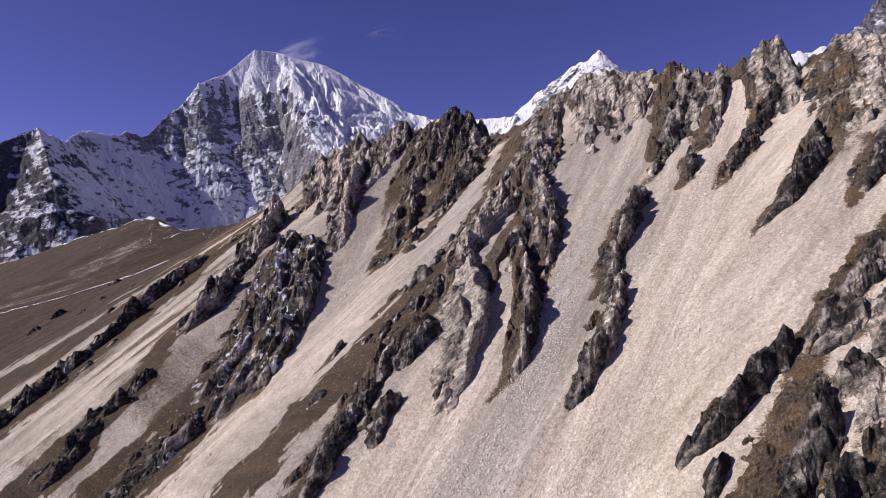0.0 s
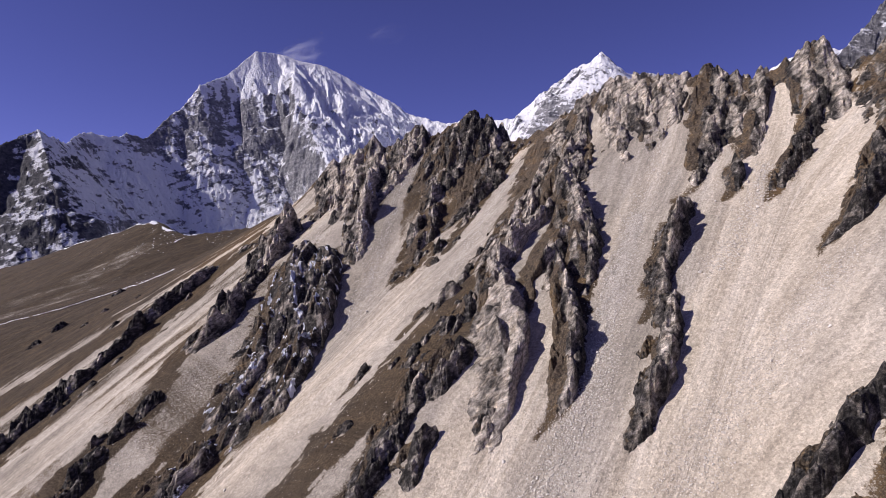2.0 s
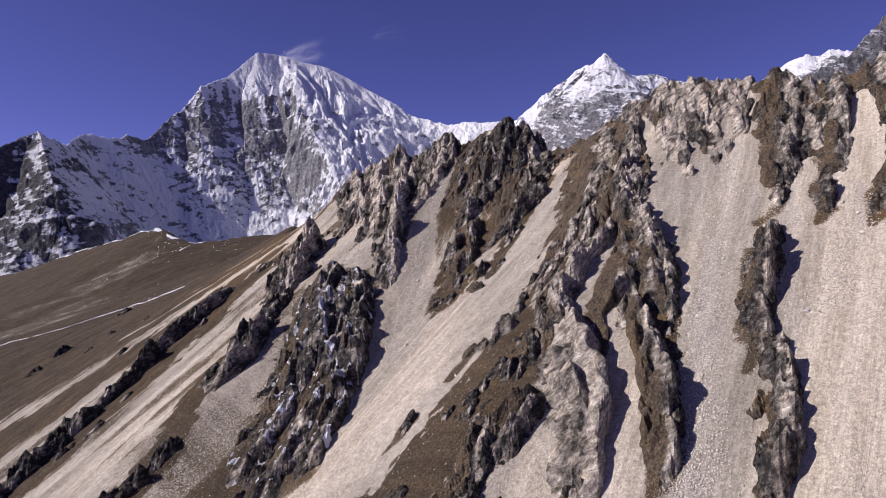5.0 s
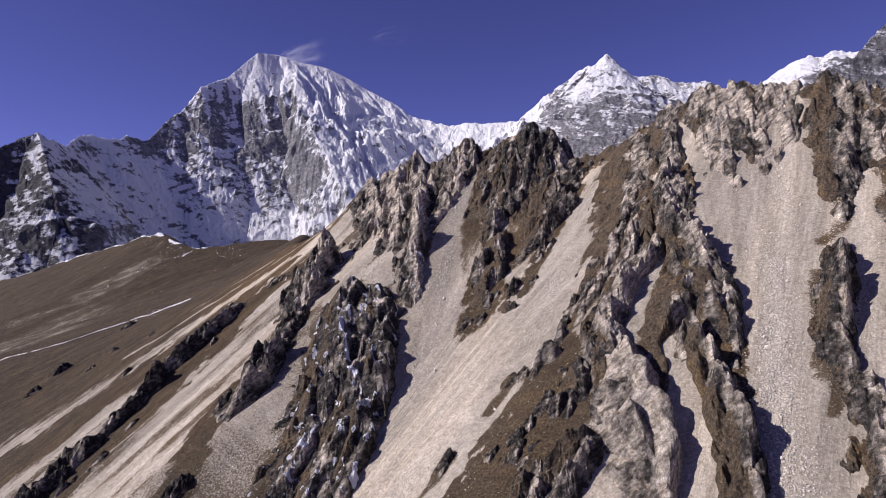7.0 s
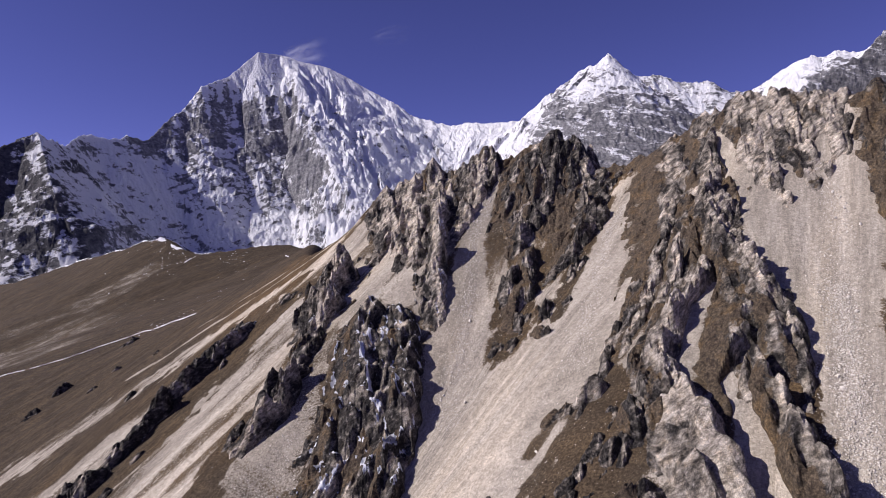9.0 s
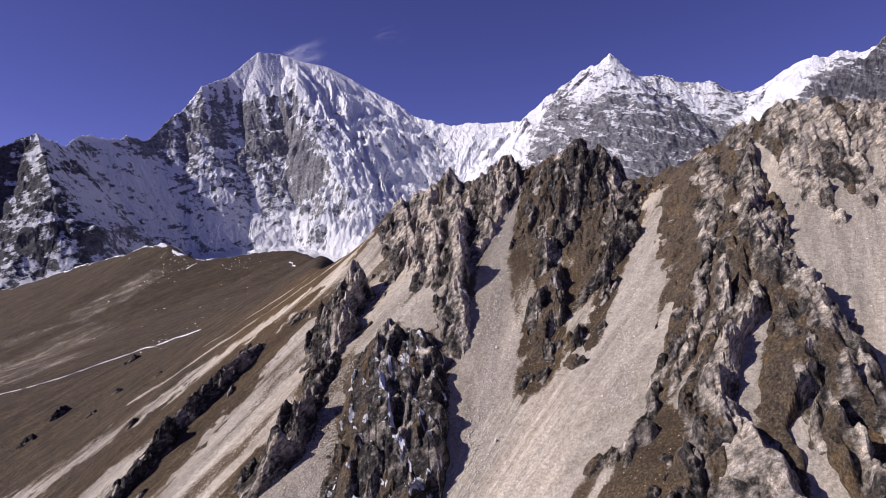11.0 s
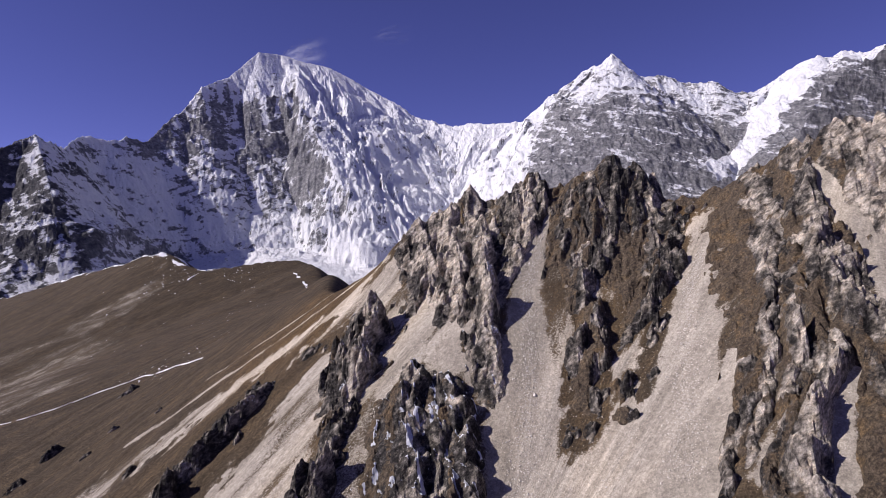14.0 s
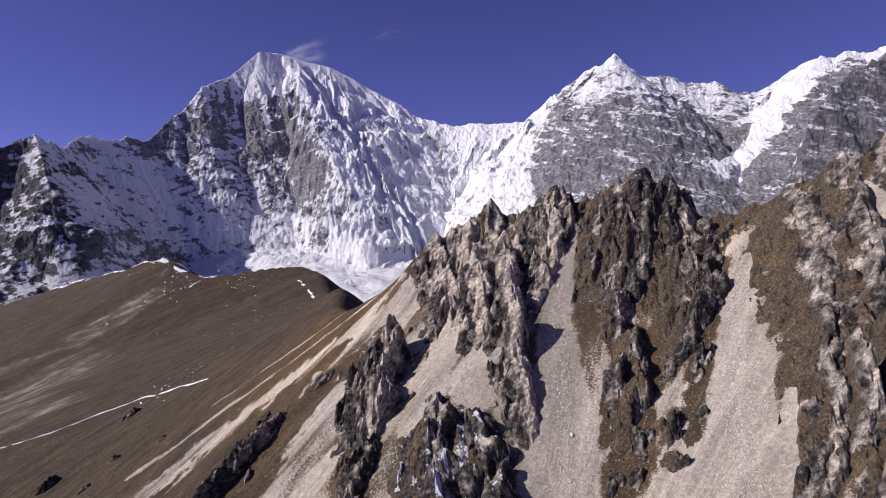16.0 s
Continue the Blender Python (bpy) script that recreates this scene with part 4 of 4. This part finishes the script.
outcrop([(100, 212, 3, 7), (88, 212, 3, 7)], BROWN_RIB, 0.15, 0.6)


# Small rocks that poke out of the turf ribs and the edges of the scree.
def small_rocks():
    rng = np.random.default_rng(3)
    spots = []
    for line in TURF[:10]:
        p = np.array(line, float)
        for _ in range(7):
            n = rng.integers(0, len(p) - 1)
            s = rng.random()
            q = p[n] + s * (p[n + 1] - p[n])
            spots.append((q[0], q[1] + rng.normal(0, 0.45) * q[2]))
    for n in range(26):
        spots.append((rng.uniform(95, 200), rng.uniform(330, 430)))
    for u, v in spots:
        if v > 330 and rng.random() < 0.7:
            continue
        tall, wide = rng.uniform(1.2, 3.6), rng.uniform(1.4, 3.2)
        outcrop([(u + wide, v, tall * 0.8, wide), (u - wide * rng.uniform(0.4, 1.1), v - rng.uniform(-1, 2), tall * 0.6, wide * 0.8)],
                "small dark rock poking out of the turf", 0.25, 0.15, name="small_rock", fine=0.45)


small_rocks()
build_ground()


# ---- stones and boulders ----
def stone_shape(rng):
    """An angular stone of eight to twelve facets, about one across: points and triangles."""
    bm = bmesh.new()
    bmesh.ops.create_cube(bm, size=0.75)
    bmesh.ops.triangulate(bm, faces=bm.faces[:])
    turn = Matrix.Rotation(rng.uniform(0.3, 0.9), 3, Vector(rng.normal(0, 1, 3)).normalized())
    bmesh.ops.transform(bm, matrix=turn.to_4x4(), verts=bm.verts[:])
    co = np.array([v.co for v in bm.verts])
    tris = np.array([[v.index for v in f.verts] for f in bm.faces])
    bm.free()
    co = co * rng.uniform(0.7, 1.25, (len(co), 1)) * rng.uniform(0.65, 1.2, 3)
    return co, tris


def stone_material():
    m, n, l, b = material("pale_stone", 0.9)
    plain = vec_in(n, l)
    grain = node_tex(n, l, "noise", 3.0, plain, 6, 0.65)
    geo = n.new("ShaderNodeNewGeometry")
    tone = ramp(n, l, geo.outputs["Random Per Island"], [(0.0, (0.34, 0.31, 0.27)), (0.5, (0.54, 0.495, 0.44)), (1.0, (0.70, 0.66, 0.60))])
    col = mix(n, l, 0.6, tone, ramp(n, l, grain.outputs["Fac"], [(0.3, (0.65, 0.65, 0.65)), (0.7, (1.2, 1.2, 1.2))]), "MULTIPLY")
    l.new(col, b.inputs["Base Color"])
    bump(n, l, b, [(grain.outputs["Fac"], 0.5, 0.2)])
    return m


STONE = stone_material()
# Where stones gather: a line of (u, v, half-width), how many, their sizes.
STREAMS = [
    ([(232, 108, 4), (194, 101, 5), (162, 92, 6), (143, 90, 7), (110, 86, 10)], 15000, 0.22, 0.8),
    ([(262, 72, 4), (241, 70, 5), (205, 73, 6)], 2500, 0.25, 0.8),
    ([(205, 38, 8), (177, 51, 10), (156, 59, 10), (125, 62, 13)], 7500, 0.18, 0.6),
    ([(285, 120, 3), (258, 112, 6), (225, 108, 6)], 2000, 0.2, 0.6),
    ([(272, 250, 2.5), (246, 242, 4), (228, 231, 4.5), (205, 217, 5), (175, 202, 6)], 4600, 0.2, 0.7),
    ([(280, 190, 1.5), (262, 189, 3), (230, 180, 4), (195, 169, 6)], 2600, 0.22, 0.75),
    ([(280, 70, 40), (200, 75, 45), (100, 80, 50)], 7000, 0.18, 0.5),
    ([(250, 200, 50), (180, 190, 60), (110, 180, 60)], 3000, 0.18, 0.5),
    ([(215, 262, 4), (185, 258, 6), (150, 240, 8), (100, 232, 10)], 3000, 0.18, 0.6),
]


def scatter(rng, line, count):
    """Random places near a line, thick in the middle."""
    p = np.array(line, float)
    gaps = np.hypot(*np.diff(p[:, :2], axis=0).T)
    knots = np.concatenate([[0], np.cumsum(gaps)])
    at = rng.uniform(0, knots[-1], count)
    cu, cv, hw = (np.interp(at, knots, p[:, c]) for c in range(3))
    off = rng.normal(0, 0.5, count) * hw
    return cu + rng.normal(0, 1, count), cv + off


def build_stones():
    rng = np.random.default_rng(7)
    shapes = [stone_shape(rng) for _ in range(8)]
    co_all, tri_all, total = [], [], 0
    for line, count, small, large in STREAMS:
        u, v = scatter(rng, line, count)
        size = 0.75 * small * (large / small) ** (rng.random(count) ** 2.4)
        z = ground(u, v)
        x, y = to_xy(u, v)
        for n in range(count):
            co, tris = shapes[n % 8]
            a = rng.random() * 6.283
            rot = np.array([[math.cos(a), -math.sin(a), 0], [math.sin(a), math.cos(a), 0], [0, 0, 1]])
            co_all.append(co @ rot.T * size[n] + (x[n], y[n], z[n] + 0.02 * size[n]))
            tri_all.append(tris + total)
            total += len(co)
    co, tris = np.concatenate(co_all), np.concatenate(tri_all)
    me = bpy.data.meshes.new("scree_stones")
    me.vertices.add(len(co))
    me.vertices.foreach_set("co", co.ravel())
    me.loops.add(tris.size)
    me.loops.foreach_set("vertex_index", tris.ravel())
    me.polygons.add(len(tris))
    me.polygons.foreach_set("loop_start", np.arange(0, tris.size, 3))
    me.update(calc_edges=True)
    me.materials.append(STONE)
    tagged(new("scree_stones", me), "loose pale angular stones lying on the scree", "stones", kind="stuff")


def build_boulders():
    rng = np.random.default_rng(11)
    meshes = []
    for _ in range(6):
        bm = bmesh.new()
        bmesh.ops.create_icosphere(bm, subdivisions=2, radius=0.5)
        stretch = rng.uniform(0.7, 1.25, 3)
        cuts = [(Vector(rng.normal(0, 1, 3)).normalized(), rng.uniform(0.22, 0.38)) for _ in range(11)]
        for vert in bm.verts:
            for way, far in cuts:
                over = vert.co.dot(way) - far
                if over > 0:
                    vert.co -= way * over
            vert.co = Vector((vert.co.x * stretch[0], vert.co.y * stretch[1], vert.co.z * stretch[2]))
        me = bpy.data.meshes.new("boulder")
        bm.to_mesh(me)
        bm.free()
        me.materials.append(STONE)
        meshes.append(me)
    for n in range(220):
        line = STREAMS[(0, 0, 2, 1, 3, 4, 6, 7)[n % 8]][0]
        u, v = scatter(rng, line, 1)
        size = 0.6 + 0.8 * rng.random() ** 3
        x, y = to_xy(float(u[0]), float(v[0]))
        ob = new("boulder", meshes[n % 6])
        ob.matrix_world = pose(x, y, float(ground(u, v)[0]) + 0.18 * size, 0, 0, rng.uniform(0, 360)) @ Matrix.Diagonal((size, size, size, 1))
        tagged(ob, "pale angular boulder lying on the scree", "boulder", "boulders on the scree")


build_stones()
build_boulders()


# ---- wind-blown snow at the summit ----
def build_plume():
    m, n, l, b = material("blown_snow", 1.0)
    tc = n.new("ShaderNodeTexCoord")
    mp = n.new("ShaderNodeMapping")
    mp.inputs["Scale"].default_value = (0.008, 0.008, 0.008)
    mp.inputs["Rotation"].default_value = (0, radians(25), 0)
    l.new(tc.outputs["Object"], mp.inputs["Vector"])
    wisp = node_tex(n, l, "noise", 1.0, mp.outputs["Vector"], 7, 0.62)
    mk = masks(n, l)
    thin = ramp(n, l, wisp.outputs["Fac"], [(0.28, (0, 0, 0)), (0.85, (1, 1, 1))])
    b.inputs["Base Color"].default_value = (0.85, 0.86, 0.9, 1)
    l.new(math_node(n, l, "MULTIPLY", mk["Red"], thin), b.inputs["Alpha"])
    plume = tagged(new("snow_plume"), "thin white snow blown off the summit by wind", "snow plume")
    plume.location = (-1130, 4420, 1345)
    for n_sheet, (x0, long, z0, tall, dense) in enumerate(((-60, 260, -25, 120, 0.75), (-30, 330, 0, 160, 0.5), (0, 260, -10, 100, 0.6), (560, 300, 170, 110, 0.14))):
        s, t = np.meshgrid(np.linspace(0, 1, 30), np.linspace(-1, 1, 16), indexing="ij")
        wide = tall * (0.45 + 0.4 * s)
        x = x0 + long * s + 20 * gnoise(s * 3, t, 700 + n_sheet)
        z = z0 + 0.45 * tall * s ** 0.7 + wide * t
        y = 40 * n_sheet - 20 + 30 * gnoise(s * 2, t * 2, 710 + n_sheet)
        fade = (1 - t ** 2) ** 1.3 * step(s, 0, 0.3) * (1 - s) ** 0.9 * dense
        ob = sheet("veil", x, y, z, np.stack([fade, fade, fade], -1), m)
        ob.parent = plume
        ob.visible_shadow = False


build_plume()


# ---- snow lying along the path and the far hill's crest ----
def snow_material():
    m, n, l, b = material("lying_snow", 0.7)
    grain = node_tex(n, l, "noise", 0.8, vec_in(n, l), 6, 0.6)
    l.new(mix(n, l, grain.outputs["Fac"], (0.74, 0.76, 0.80), (0.86, 0.86, 0.87)), b.inputs["Base Color"])
    bump(n, l, b, [(grain.outputs["Fac"], 0.4, 0.3)])
    return m


SNOW = snow_material()


def ribbon(name, line, label, seed, lift=0.35, bare=-0.25):
    """A broken strip of snow along (u, v, half-width) nodes, draped over the ground."""
    p = np.array(line, float)
    gaps = np.hypot(*np.diff(p[:, :2], axis=0).T)
    knots = np.concatenate([[0], np.cumsum(gaps)])
    s = np.arange(0, knots[-1], 0.8)
    cu, cv, hw = (np.interp(s, knots, p[:, c]) for c in range(3))
    cu, cv = cu + 1.2 * gnoise(s / 14, 0 * s, seed), cv + 1.2 * gnoise(s / 14, 0 * s + 5, seed)
    tu, tv = np.gradient(cu), np.gradient(cv)
    size = np.hypot(tu, tv) + 1e-6
    across = np.linspace(-1, 1, 7)
    wide = 0.6 * hw * np.clip(0.75 + 1.2 * fbm(s / 7, 0 * s + 2, 4, seed + 1), 0.1, 2.2)
    u, v = cu[:, None] - (tv / size * wide)[:, None] * across, cv[:, None] + (tu / size * wide)[:, None] * across
    x, y = to_xy(u, v)
    z = ground(u, v) + lift * (1 - 0.8 * across ** 2) - 0.05
    keep = fbm(s / 18, 0 * s + 8, 3, seed + 2)[:-1, None] + 0 * across[None, :-1] > bare
    ob = sheet(name, x, y, z, np.zeros((*x.shape, 3)), SNOW, (float(x.mean()), float(y.mean()), float(z.mean())), True, keep)
    tagged(ob, label, "snow")


SNOWY_PATH = [(213, 404, 0.8), (209, 424, 1.5), (201, 443, 1.2), (187, 452, 0.5), (172, 458, 0.4), (158, 466, 0.45), (147, 476, 0.5), (130, 490, 0.5)]
ribbon("snow_strip", SNOWY_PATH, "narrow strip of white snow along a hill path", 41, 0.35, -0.42)
ribbon("snow_cornice", [(431, 716, 4.8), (410, 742, 3.8), (399, 775, 4.8), (400, 806, 6.6), (392, 840, 5.7), (378, 880, 7.6), (362, 925, 7.6), (350, 970, 5.7)], "broken rim of white snow on the hill crest", 51, 0.6, -0.1)
ribbon("snow_streak", [(404, 735, 1.2), (388, 728, 2.2), (370, 722, 1.0)], "white snow streak on the brown hillside", 61, 0.5, 0.0)
ribbon("snow_streak", [(452, 640, 1.5), (440, 610, 2.5), (425, 585, 2.5), (405, 560, 1.5)], "white snow streak in the hill's hollow", 71, 0.5, -0.2)


def snow_specks():
    """Small scraps of snow left on the brown hillside."""
    rng = np.random.default_rng(23)
    spots = [((392, 770), (24, 26), 60), ((370, 745), (20, 16), 40), ((425, 690), (14, 22), 50), ((330, 560), (16, 40), 25), ((235, 445), (14, 12), 30), ((208, 432), (8, 10), 30), ((300, 620), (40, 60), 25)]
    co, quads = [], []
    for (cu, cv), (su, sv), count in spots:
        for _ in range(count):
            u0, v0 = cu + rng.normal(0, su), cv + rng.normal(0, sv)
            if u0 > float(hermite(np.array(v0), CREST)) - 2:
                continue
            size = rng.uniform(0.1, 0.55) ** 1.2 * (0.5 + v0 / 500)
            base = len(co)
            for j in range(6):
                r = size * rng.uniform(0.5, 1.2)
                u, v = np.array([u0 + r * math.cos(j * 1.047) * 0.7]), np.array([v0 + 1.5 * r * math.sin(j * 1.047)])
                x, y = to_xy(u, v)
                co.append((float(x[0]), float(y[0]), float(ground(u, v)[0]) + 0.25))
            quads.append(tuple(range(base, base + 6)))
    me = bpy.data.meshes.new("snow_scraps")
    me.from_pydata(co, [], quads)
    me.materials.append(SNOW)
    tagged(new("snow_scraps", me), "scattered scraps of old snow on brown turf", "snow", kind="stuff")


snow_specks()
